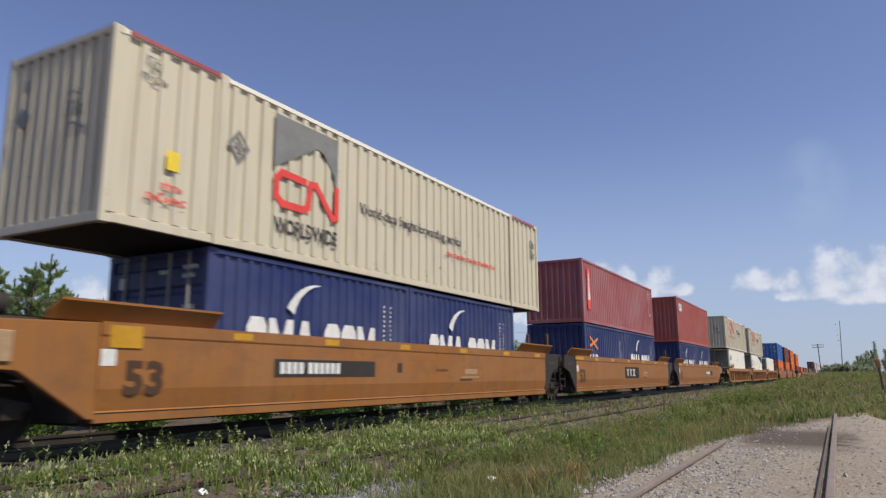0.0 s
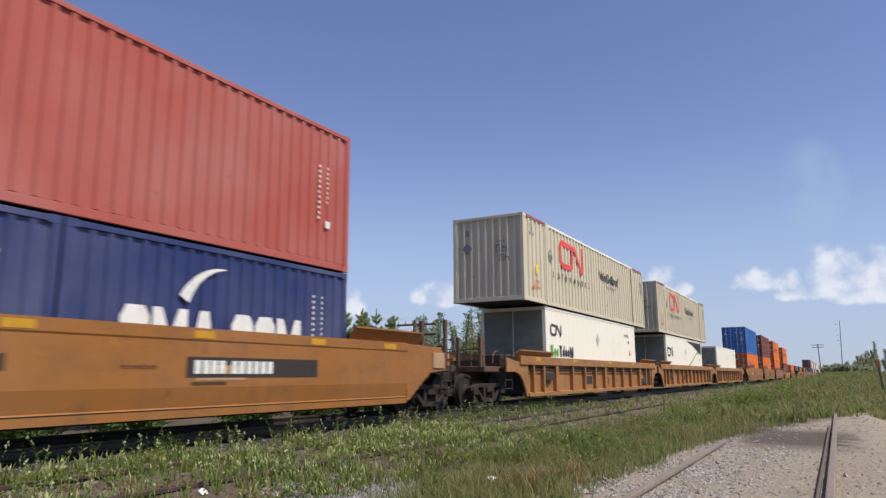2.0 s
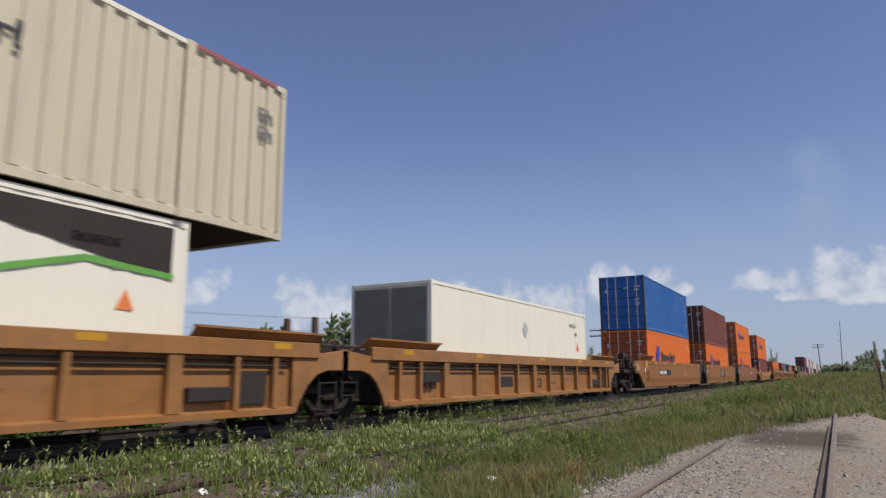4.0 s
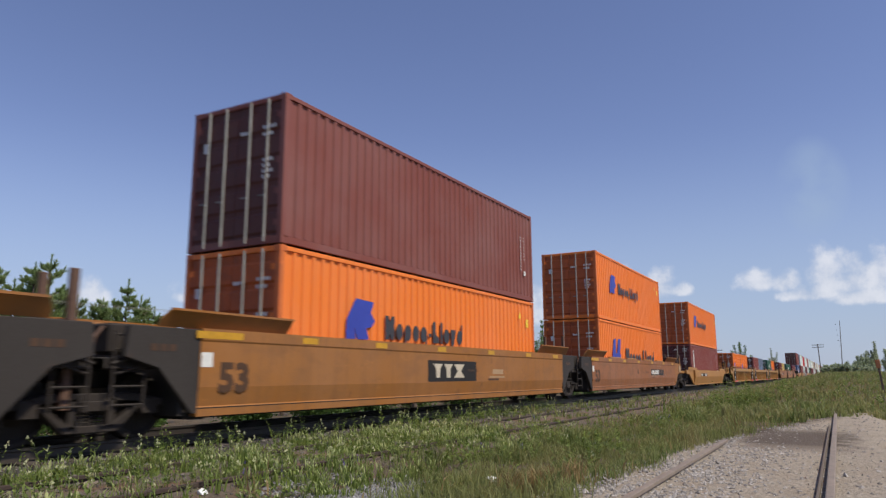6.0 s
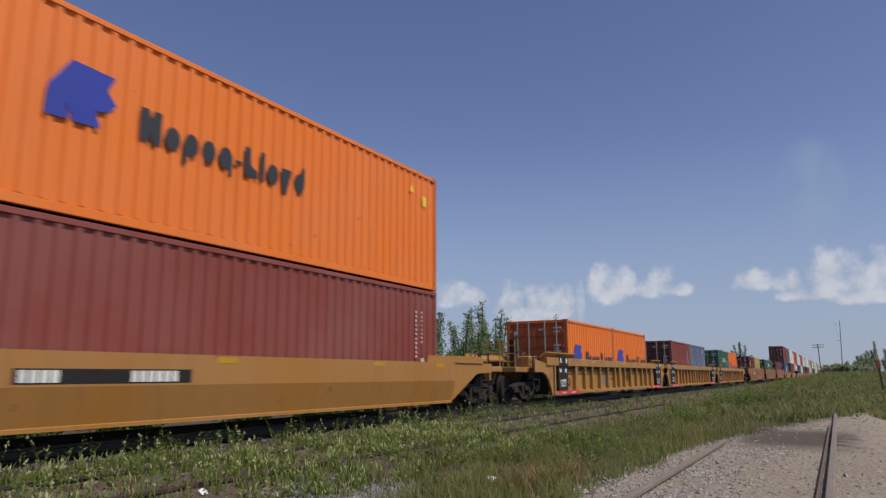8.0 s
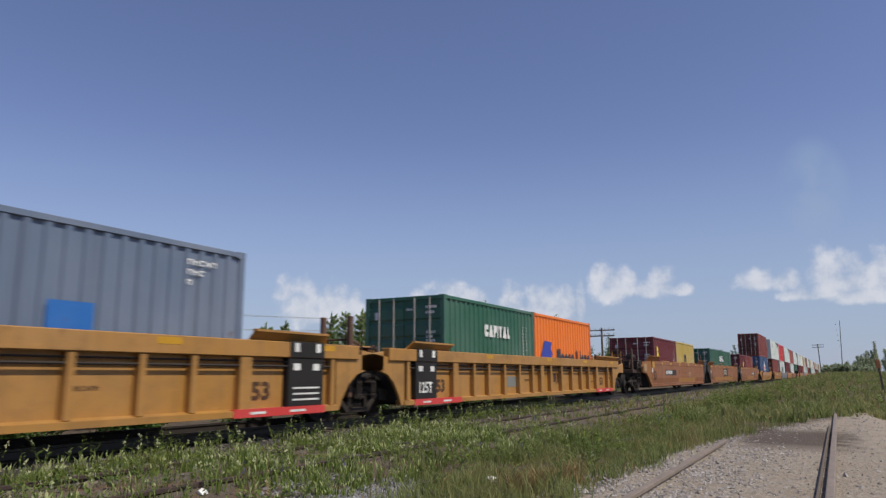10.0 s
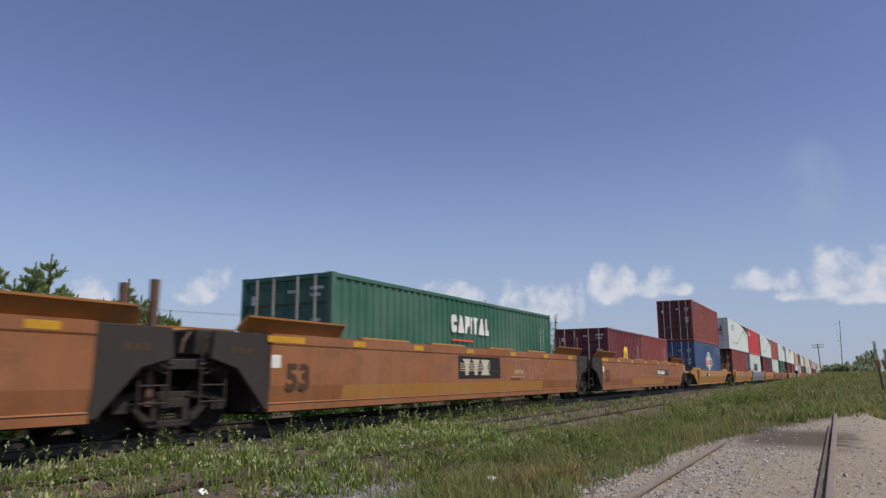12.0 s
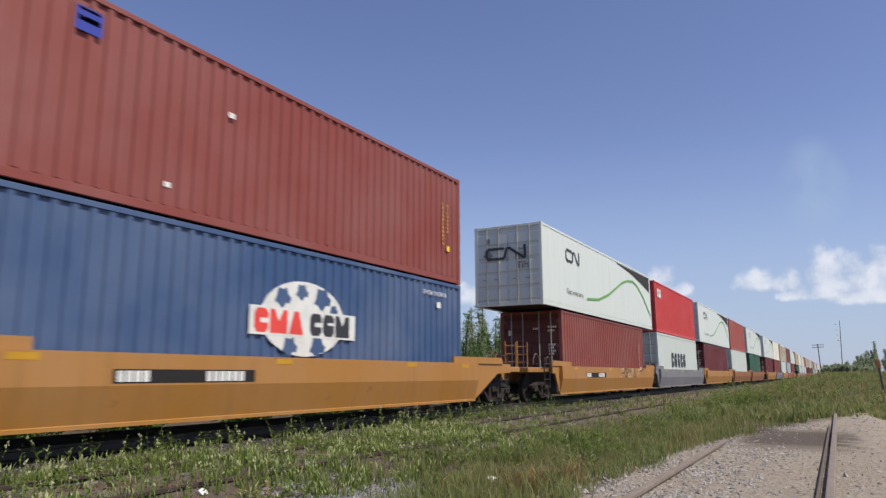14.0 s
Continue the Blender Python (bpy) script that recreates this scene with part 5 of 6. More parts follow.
    if black_ends:
        for y in (0.95, 1.3, 1.65):
            mark_on(car, "name_block", [(y, y + 0.26, 0.66, 0.94)], "brownink", 1.3585, "brown block")
        for e in (1, -1):
            ys = sorted((e * 6.95, e * 7.9))
            if e < 0 or not coupled_r:
                part("marking_panel", bevelled(boxes((1.36, 1.495, *ys, 0.36, 1.2)), 0.006), M["black"], car, "black panel with white stencils")
                if e < 0:
                    words("lettering", car, "125T", M["whitemark"], 1.4985, ys[0] + 0.1, 0.5, 0.34, "white stencilled weight", 0.9)
                mark_on(car, "panel_bars", ([(ys[0] + 0.12, ys[1] - 0.12, z, z + 0.03) for z in (0.46, 0.56, 0.66)] if e > 0 else []) + [(ys[0] + 0.12, ys[0] + 0.3, 0.98, 1.1), (ys[1] - 0.3, ys[1] - 0.12, 0.98, 1.1)], "whitemark", 1.4985)
                part("chord_cover", bevelled(boxes((1.31, 1.516, *ys, 1.205, 1.485)), 0.004), M["black"], car, "black band over the top chord")
                for y in (ys[0] + 0.12, ys[1] - 0.25):
                    mark_on(car, "clip", [(y, y + 0.13, 1.3, 1.46)], "whitemark", 1.5195, "white clip")
            else:
                part("vent_panel", bevelled(boxes((1.355, 1.372, 7.56, 7.88, 0.4, 0.66)), 0.004), M["greymark"], car, "small grey panel")
                mark_on(car, "stencil", [(7.95, 8.1, 0.72, 0.8), (5.5, 5.75, 0.62, 0.66)], "brownink", 1.3585)
            ys = sorted((e * 5.7, e * 7.95))
            part("warning_strip", boxes((1.4, 1.512, *ys, 0.225, 0.36)), M["brightred"], car, "red warning strip")
            mark_on(car, "strip_bars", [(ys[0] + 0.35, ys[0] + 0.7, 0.27, 0.31), (ys[0] + 1.3, ys[0] + 1.7, 0.27, 0.31)], "whitemark", 1.5155)
    else:
        part("valve_box", bevelled(boxes((1.355, 1.47, 6.05, 6.9, 0.5, 0.72)), 0.015), M["dark"], car)
        part("vent_panel", bevelled(boxes((1.355, 1.40, 7.1, 7.75, 0.42, 0.95)), 0.01), M["dark"], car)
        part("valve_box", bevelled(boxes((1.355, 1.48, -6.9, -6.1, 0.72, 0.98)), 0.015), M["dark"], car)
    well_inside(car, 8.2, top)
    for s, cp in ((-1, coupled_l), (1, coupled_r)):
        end_gear(car, s * 8.9, s, cp, top, colour)
        part("equipment_box", bevelled(boxes((0.4, 1.2, *sorted((s * 9.1, s * 9.8)), 1.14, 1.5)), 0.03), m if black_ends else M["steel"], car)
    return car


def low_car(coupled_l, coupled_r, label, colour="carlow", half=6.55, blank=False, taper=1.5, over=0.9):
    """Low-sided well with a tapering fish-belly side and open walkway ends."""
    car = thing("well_car", label, "rail car", "single well cars of the train")
    top, bot, m = 1.2, 0.22, M[colour]
    reach = half + taper
    for s in (1, -1):
        bm = bmesh.new()
        sec = [(1.32, top), (1.5, top), (1.5, 0.76), (1.38, bot + 0.06), (1.395, bot + 0.05), (1.395, bot), (1.26, bot), (1.26, bot + 0.06), (1.4, 0.76), (1.4, 1.0), (1.32, 1.0)]
        prism(bm, [(s * a, b) for a, b in sec], "y", -half, half)
        part("side_plate", bm, m, car)
        for e in (1, -1):
            bm = bmesh.new()
            prism(bm, [(e * half, top), (e * (reach + over), top), (e * (reach + over), 0.95), (e * reach, 0.93), (e * half, bot + 0.02)], "x", *sorted((s * 1.3, s * 1.375)))
            part("end_plate", bevelled(bm, 0.008), m, car)
            bm = bmesh.new()
            prism(bm, [(e * (half - 1.2), top), (e * (half - 1.2), top + 0.16), (e * (reach + 0.2), top + 0.18), (e * (reach + 0.3), top)], "x", *sorted((s * 1.36, s * 1.41)))
            part("guide_flare", bm, m, car)
    if not blank:
        mark_on(car, "number_panel", [(-4.3, -1.7, 0.79, 0.98)], "black", 1.5025, "dark panel with pale bars")
        mark_on(car, "number_bar", bars("llll", -4.24, 0.81, 0.15, 0.8, 0.7) + bars("llllll", -2.72, 0.81, 0.15, 0.8, 0.7), "whitemark", 1.5055)
    for y in (-5.5, -1.0, 3.2, 5.8):
        mark_on(car, "reflector", [(y - 0.2, y + 0.2, 1.08, 1.17)], "reflect", 1.5035, "yellow reflector tape")
    well_inside(car, half + 0.1, top)
    for s, cp in ((-1, coupled_l), (1, coupled_r)):
        end_gear(car, s * reach, s, cp, top, colour)
    return car


# ---- the train: position of each unit's middle along the track when the clip starts ----
TRAIN_X, FLOOR = -9.835, 0.35
SPEED, GAIN = 23.441, 0.022
MOVERS = []


def travel(t):
    return SPEED * t + 0.5 * GAIN * t * t


def put(ob, s, z=0.0):
    ob.matrix_basis = pose(TRAIN_X, s, z)
    MOVERS.append((ob, s, z))
    return ob


def stack(s, lower, upper=None, lower_h=None):
    """Boxes in the well at s: a list of (container, offset), and one on top."""
    hs = 0
    for c, off, h in lower:
        put(c, s + off, FLOOR)
        hs = h
    if upper is not None:
        put(upper, s, FLOOR + hs + 0.026)


def build_train():
    rust_lab = "brown-orange smooth-sided well car with yellow reflectors, weathered"
    rib_lab = "rusty orange well car with upright posts along its side"
    navy_lab = "navy blue twenty-foot container with white lettering bars, in the well car"
    # three smooth-sided units
    c = put(smooth_car("number", True, False, rust_lab), 13.84)
    truck(c, -9.75), truck(c, 9.6), guide_posts(c, 9.15)
    stack(13.84, [(box20("navy", navy_lab, "doors", "swan"), -3.05, STD), (box20("navy", navy_lab, "wall", "swan"), 3.05, STD)], tall53("cream 53-foot container with red ribbon emblem and grey globe panel", dressing="worldwide"))
    c = put(smooth_car("name", False, False, rust_lab), 33.05)
    truck(c, 9.65), guide_posts(c, 9.15)
    stack(33.05, [(box20("navy", "navy blue twenty-foot container with orange crossed strokes", "wall", "cross"), -3.05, STD), (box20("navy", navy_lab, "wall", "swan"), 3.05, STD)],
          box40("pinkred", "faded rose-red forty-foot container with a white spire on a red stripe", "wall", STD, "spire"))
    c = put(smooth_car("number", False, True, rust_lab), 52.26)
    truck(c, 9.75), guide_posts(c, 10.4)
    stack(52.26, [(box20("navy", navy_lab, "wall", "swan"), -3.05, STD), (box20("navy", navy_lab, "wall", "swan"), 3.05, STD)], box40("red", "brick-red forty-foot container with white lettering bars", "wall", HIGH, "lessor"))
    # three ribbed units with cream boxes
    c = put(ribbed_car("carrib", True, False, rib_lab), 75.7)
    truck(c, -10.4), truck(c, 9.7), guide_posts(c, -11.0, 1.95)
    stack(75.7, [(reefer40("white refrigerated forty-foot container with green and dark lettering bars", "eco"), 0, HIGH)], tall53("cream 53-foot container with a red ribbon emblem and dark words", dressing="intermodal"))
    c = put(ribbed_car("carrib", False, False, rib_lab), 95.2)
    truck(c, 9.8), guide_posts(c, 9.3, 2.0)
    stack(95.2, [(reefer40("white refrigerated forty-foot container with a green swoosh", "swoosh"), 0, HIGH)], tall53("cream 53-foot container with a red ribbon emblem and dark words", dressing="intermodal"))
    c = put(ribbed_car("carrib", False, True, rib_lab), 114.9)
    truck(c, 9.5)
    stack(114.9, [(reefer40("plain white refrigerated forty-foot container alone in its well"), 0, HIGH)])
    # three smooth-sided units
    orange_lab = "orange forty-foot container with a blue emblem and dark lettering bars"
    c = put(smooth_car("number", True, False, rust_lab), 137.5)
    truck(c, -9.75), truck(c, 9.6), guide_posts(c, 9.15)
    stack(137.5, [(box40("orange", orange_lab, "doors", HIGH, "hapag"), 0, HIGH)], box40("blue", "bright blue forty-foot container with rusted corner posts"))
    c = put(smooth_car("name", False, False, rust_lab), 156.55)
    truck(c, 9.65), guide_posts(c, 9.15)
    stack(156.55, [(box40("orange", orange_lab, "doors", HIGH, "hapag"), 0, HIGH)], box40("brown", "oxide-brown forty-foot container with white door stencils"))
    c = put(smooth_car("number", False, True, rust_lab, True), 176.0)
    truck(c, 9.75), guide_posts(c, 10.5, 2.15)
    stack(176.0, [(box40("orange", orange_lab, "doors", HIGH, "bold"), 0, HIGH)], box40("orange", orange_lab, "doors", HIGH, "hapag"))
    # single low-sided car
    c = put(low_car(True, True, "orange low-sided well car with a black number panel"), 197.25)
    truck(c, -8.5), truck(c, 8.5), guide_posts(c, -9.9, 2.1)
    stack(197.25, [(box40("oxred", "oxide-red forty-foot container with a white label strip", "doors", STD, "strip"), 0, STD)], box40("orange", orange_lab, "doors", HIGH, "hapag"))
    # yellow ribbed units
    yel_lab = "yellow well car with upright posts, black panels and red strips"
    c = put(ribbed_car("caryel", True, False, yel_lab, True), 219.2)
    truck(c, -9.8), truck(c, 9.4), hand_brake(c, -10.3)
    stack(219.2, [(box20("orange", "orange twenty-foot container with rusty doors", "doors", "hapag"), -3.05, STD), (box20("orange", "orange twenty-foot container in a yellow well car", "wall", "hapag"), 3.05, STD)])
    c = put(ribbed_car("caryel", False, False, yel_lab, True), 238.0)
    truck(c, 9.55), guide_posts(c, 9.2, 2.1)
    stack(238.0, [(box20("oxred", "oxide-red twenty-foot container with white stencils", "doors"), -3.05, STD), (box20("greyblue", "faded grey-blue twenty-foot container with streaks", "wall", "patch"), 3.05, STD)])
    c = put(ribbed_car("caryel", False, True, yel_lab, True), 257.1)
    truck(c, 9.5), hand_brake(c, 11.0), guide_posts(c, 9.3, 1.8)
    stack(257.1, [(box20("green", "bottle-green twenty-foot container with white lettering bars", "doors", "capital"), -3.05, STD), (box20("orange", "orange twenty-foot container with a blue emblem", "wall", "hapag"), 3.05, STD)])
    # three smooth-sided units, patched
    worn_lab = "brown-orange smooth-sided well car with fresh paint along its foot"
    c = put(smooth_car("number", True, False, worn_lab, True, [(-1.0, 4.6)]), 280.6)
    truck(c, -9.8), truck(c, 9.6), guide_posts(c, -10.6, 2.15), guide_posts(c, 9.15)
    stack(280.6, [(box20("maroon", "maroon twenty-foot container with yellow upright lettering bars", "doors", "upright"), -3.05, STD), (box20("yellow", "yellow twenty-foot container with dark bars", "wall", "arches"), 3.05, STD)])
    c = put(smooth_car("name", False, False, worn_lab, True, [(-6.0, 4.6)]), 299.9)
    truck(c, 9.65), guide_posts(c, 9.15)
    stack(299.9, [(box40("green", "bottle-green forty-foot container with white lettering bars", "doors", STD, "capital"), 0, STD)])
    c = put(smooth_car("number", False, True, worn_lab, True, [(-3.2, 3.6)]), 319.2)
    truck(c, 9.75), hand_brake(c, 9.9), guide_posts(c, 10.7, 2.15)
    stack(319.2, [(box20("maroon", "maroon twenty-foot container with bold yellow bars and peeling paint", "doors", "arches"), -3.05, STD), (box20("oxred", "plain oxide-red twenty-foot container in the well", "wall"), 3.05, STD)])
    # single low-sided car
    c = put(low_car(True, True, "bright orange low-sided well car with a black number panel"), 340.65)
    truck(c, -8.4), truck(c, 8.4), guide_posts(c, -10.0, 2.1)
    stack(340.65, [(box40("midblue", "mid-blue forty-foot container with a white globe emblem", "doors", HIGH, "globe"), 0, HIGH)], box40("oxred", "brick-red forty-foot container with a small bright badge", "doors", HIGH, "badge"))
    # five short units with boxes end to end, over and over into the distance
    pale_lab = "pale grey-green 53-foot container with a green swoosh"
    rng = random.Random(7)
    s, n = 360.75, 0
    first = True
    while s < 980:
        for k in range(5):
            car_colour = ["carlow", "greycar", "carlow", "carworn", "carworn"][k]
            far = s > 440
            c = put(low_car(k == 0, k == 4, "short orange low-sided well car" if car_colour != "greycar" else "scuffed grey low-sided well car", car_colour, 6.95, not (n == 0 and k == 0), 0.4, 0.25), s)
            if k == 0:
                truck(c, -7.6, not far)
            truck(c, 7.75, not far)
            if n == 0 and k == 0:
                rg = random.Random(3)
                for q in range(9):
                    p, way, pts = [0.6 + q * 0.42 + rg.uniform(0, 0.2), 0.85 + rg.uniform(0, 0.2)], rg.uniform(0.6, 2.2), []
                    for _ in range(12):
                        pts.append(tuple(p))
                        way += rg.uniform(0.3, 1.1) * rg.choice((1, 1, -1))
                        p = [p[0] + 0.1 * math.cos(way) + 0.012, min(1.15, max(0.8, p[1] + 0.12 * math.sin(way)))]
                    mark_on(c, "scrawl", [], "cream" if q % 2 else "darkmark", 1.5025, "sprayed scrawl", stroke_path(pts, 0.05))
            if n == 0:
                lows = [("oxred", HIGH, ""), ("palegreen", HIGH, "slab"), ("maroon", HIGH, ""), ("palegreen", HIGH, ""), ("green", HIGH, "")]
                ups = ["tall", "brightred", "tall", "red", "tall"]
            else:
                lows = [(rng.choice(["oxred", "palegreen", "maroon", "navy", "green", "grey"]), HIGH, "") for _ in range(5)]
                ups = ["tall", rng.choice(["white", "red", "palegreen", "orange"]), "tall", rng.choice(["red", "palegreen", "brown"]), "tall"]
            col, h, mk = lows[k]
            low = box40(col, {"palegreen": "pale grey-green", "oxred": "oxide-red", "maroon": "maroon", "green": "green", "navy": "navy blue", "grey": "grey"}[col] + " forty-foot container in a short well car", "doors", h, mk)
            if ups[k] == "tall":
                up = tall53(pale_lab, "palegreen", "doors", "eco") if n == 0 or rng.random() < 0.5 else tall53("cream 53-foot container far along the train", "tan", "wall", "intermodal")
            else:
                up = box40(ups[k], {"brightred": "bright red", "red": "brick-red", "white": "white", "palegreen": "pale grey-green", "orange": "orange", "brown": "oxide-brown"}[ups[k]] + " forty-foot container on the upper row", "doors", HIGH, "lessor" if ups[k] == "brightred" else "")
            stack(s, [(low, 0, h)], up)
            s += 15.65 if k < 4 else 20.2
        n += 1


build_train()


# ---- ground, tracks ----
def ground_height(x, y):
    z = -0.32
    d = abs(x - TRAIN_X)
    if d < 3.4:                                   # ballast bed of the main line
        z = max(z, -0.2 - max(0.0, d - 1.7) * 0.12)
    if x < TRAIN_X - 3.4:
        z -= min(1.0, (TRAIN_X - 3.4 - x) * 0.08)
    if x > -7.5:                                  # the bank that rises ahead
        z += 1.3 * min(1.0, max(0.0, (y - 26) / 70)) * min(1.0, max(0.0, (x + 7.5) / 6.5))
    if -7.9 < x < -4.9:                           # silted siding
        z += 0.11 * min(1.0, (x + 7.9) / 0.5, (-4.9 - x) / 0.5)
    if abs(y) < 60 and -8 < x < 8:
        z += 0.035 * noise.noise(Vector((x * 0.7, y * 0.7, 3.0)))
    if x > -3.2 and y < 26 and abs(x + 0.9) < 1.6:   # trodden yard round the old track
        z = z * 0.25 - 0.165 * 0.75
    return z


def build_ground():
    def steps(near, lo, hi, far):
        a = list(np.arange(lo, hi, near))
        b, w, v = [], near, hi
        while v < far:
            b.append(v)
            w *= 1.22
            v += w
        c, w, v = [], near, lo
        while v > -far:
            w *= 1.22
            v -= w
            c.append(v)
        return c[::-1] + a + b + [far]
    xs, ys = steps(0.3, -15, 5, 2600), steps(0.4, 0, 40, 2600)
    verts = [(x, y, ground_height(x, y)) for y in ys for x in xs]
    nx = len(xs)
    faces = [(j * nx + i, j * nx + i + 1, (j + 1) * nx + i + 1, (j + 1) * nx + i) for j in range(len(ys) - 1) for i in range(nx - 1)]
    me = bpy.data.meshes.new("ground")
    me.from_pydata(verts, [], faces)
    for p in me.polygons:
        p.use_smooth = True
    return tagged(link_mesh("ground", me, M["ground"]), "grassy ground with gravel yard beside the railway", "ground", kind="structure")


build_ground()


def rail_section(bm, pts, top, scale=1.0):
    """A flat-bottomed rail swept along points (x, y)."""
    sec = [(-0.075, -0.172), (0.075, -0.172), (0.075, -0.16), (0.012, -0.135), (0.01, -0.05), (0.036, -0.035), (0.036, -0.004), (0.026, 0), (-0.026, 0), (-0.036, -0.004), (-0.036, -0.035), (-0.01, -0.05), (-0.012, -0.135), (-0.075, -0.16)]
    rings = []
    for i, (x, y) in enumerate(pts):
        rings.append([bm.verts.new((x + a, y, top + b)) for a, b in sec])
    n = len(sec)
    for a, b in zip(rings, rings[1:]):
        for k in range(n):
            bm.faces.new((a[k], a[(k + 1) % n], b[(k + 1) % n], b[k]))
    bm.faces.new(rings[0][::-1])
    bm.faces.new(rings[-1])
    bmesh.ops.recalc_face_normals(bm, faces=list(bm.faces))
    return bm


def track(name, label, x_of, y0, y1, top, mat, ties, step=6.0, ends=None):
    t = thing(name, label, "railway track")
    t["kind"] = "structure"
    for s, y1 in zip((-0.753, 0.753), ends or (y1, y1)):
        ys = list(np.arange(y0, y1, step)) + [y1]
        part("rail", rail_section(bmesh.new(), [(x_of(y) + s, y) for y in ys], top), mat, t)
    me = shared(("tie",), lambda: bevelled(boxes((-1.28, 1.28, -0.11, 0.11, -0.17, 0)), 0.012))
    for k in range(ties[2]):
        y = ties[0] + k * (ties[1] - ties[0]) / ties[2]
        o = link_mesh("tie", me, M["tie"], t)
        o.matrix_basis = pose(x_of(y) + random.uniform(-0.04, 0.04), y, top - 0.175 + random.uniform(-0.015, 0.012), 0, 0, random.uniform(-1.2, 1.2))
    return t


def siding_x(y):
    return -6.35 - 0.0022 * max(0.0, y - 4) ** 1.2


track("main_track", "main line track with rusty-sided rails on ballast", lambda y: TRAIN_X, -160, 1400, 0.0, M["railtop"], (-4, 130, 230))
track("siding_track", "overgrown siding track with rusty rails", siding_x, -120, 60, -0.15, M["rail"], (-4, 52, 92))
track("old_track", "old rusty rails sunk in the gravel yard", lambda y: -0.905, -80, 27, -0.138, M["oldrail"], (-2, 1, 2), 6.0, (12.2, 27))


# ---- plants and stones: one object of stuff a kind ----
rs = np.random.RandomState(5)


def yard_edge(x, y):
    """Above zero inside the bare gravel yard."""
    w = 0.35 * noise.noise(Vector((x * 0.9, y * 0.5, 1.7)))
    left = x - (-2.0 + w * 0.7 + max(0.0, y - 12.0) * 0.11)
    back = 21.5 + 5.0 * x + w * 4 - y if x < 0 else 21.5 + 1.2 * x + w * 5 - y
    return min(left, back * 0.4)


def clumpiness(x, y, s=0.8, seed=0.0):
    return noise.noise(Vector((x * s, y * s, seed)))


def from_arrays(name, verts, faces, mat, label, category, kind="stuff"):
    me = bpy.data.meshes.new(name)
    me.from_pydata(verts, [], faces)
    me.update()
    return tagged(link_mesh(name, me, mat), label, category, kind=kind)


def blade(verts, faces, x, y, z, h, w, lean, turn, droop=0.35):
    """A bent grass blade of five points."""
    c, s = math.cos(turn), math.sin(turn)
    lx, ly = math.cos(lean[0]) * lean[1] * h, math.sin(lean[0]) * lean[1] * h
    n = len(verts)
    verts += [(x - c * w, y - s * w, z), (x + c * w, y + s * w, z), (x + c * w * 0.8 + lx * 0.3, y + s * w * 0.8 + ly * 0.3, z + h * 0.55), (x - c * w * 0.8 + lx * 0.3, y - s * w * 0.8 + ly * 0.3, z + h * 0.55), (x + lx, y + ly, z + h * (1 - droop * lean[1]))]
    faces += [(n, n + 1, n + 2, n + 3), (n + 3, n + 2, n + 4)]


def grass_field(name, mat, count, xr, yr, hr, wr, keep, label, near_bias=1.0, tuft=1):
    verts, faces = [], []
    done = tries = 0
    while done < count and tries < count * 14:
        tries += 1
        y = yr[0] + (yr[1] - yr[0]) * rs.rand() ** near_bias
        x = xr[0] + (xr[1] - xr[0]) * rs.rand()
        if x < -1.95 * y - 1.0 or x > 0.16 * y + 1.5:
            continue
        p = keep(x, y)
        if rs.rand() > p:
            continue
        z = ground_height(x, y)
        grown = max(0.35, min(1.5, 0.85 + 1.1 * clumpiness(x, y, 1.3, 15.0)))
        wide = 0.05 + 0.002 * y
        for _ in range(tuft):
            done += 1
            a = rs.rand() * 6.283
            blade(verts, faces, x + rs.randn() * wide, y + rs.randn() * wide, z - 0.01, rs.uniform(*hr) * (0.6 + 0.4 * p) * grown, rs.uniform(*wr), (a, rs.uniform(0.05, 0.8)), rs.rand() * 6.283)
    return from_arrays(name, verts, faces, mat, label, "grass")


def stony(x, y):
    """The bare stones beside the siding."""
    return -5.2 < x + 0.5 * clumpiness(x, y, 2.0, 6.0) < -3.9 and 4.6 < y + 0.8 * clumpiness(x, y, 1.6, 7.0) < 7.3


def keep_near(x, y):
    if yard_edge(x, y) > 0:
        return 0.004
    if x < -8.3:
        return 0.0
    k = 0.42 + 0.9 * clumpiness(x, y, 0.9)
    if -7.9 < x < -4.9:                       # the siding, half bare
        k = 0.06 + 0.7 * clumpiness(x, y, 1.1, 4.0)
    if x < -7.6:
        k *= 0.55
    if stony(x, y):
        k *= 0.4
    if x > -4.2 and y > 7:
        k += 0.5
    return max(0.02, min(1.0, k))


def keep_strip(x, y):
    """The tall green strip between siding and yard."""
    if yard_edge(x, y) > -0.05 or x > 3 or stony(x, y) and rs.rand() < 0.72:
        return 0.0
    edge = max(0.0, min(1.0, (x + 5.4) / 1.2))
    return edge * max(0.02, min(1.0, 0.36 + 1.5 * clumpiness(x, y, 0.55, 9.0) + 0.5 * clumpiness(x, y, 2.0, 3.0)))


def keep_far(x, y):
    if yard_edge(x, y) > 0 or x < -8.0 or stony(x, y):
        return 0.0
    k = max(0.05, min(1.0, 0.6 + 0.8 * clumpiness(x, y, 0.25, 2.0)))
    if x < -5.0:                              # gritty shoulder and siding
        k *= max(0.03, min(0.5, 0.14 + 0.5 * clumpiness(x, y, 0.5, 12.0)))
    return k


grass_field("grass", M["grass"], 30000, (-8.4, -1.8), (3.6, 16), (0.05, 0.2), (0.003, 0.007), keep_near, "short patchy green grass over stony soil", 1.2, 3)
grass_field("tall_grass", M["grass"], 24000, (-5.8, 1.0), (5.5, 30), (0.10, 0.36), (0.003, 0.008), keep_strip, "tall green grass between the tracks", 1.15, 9)
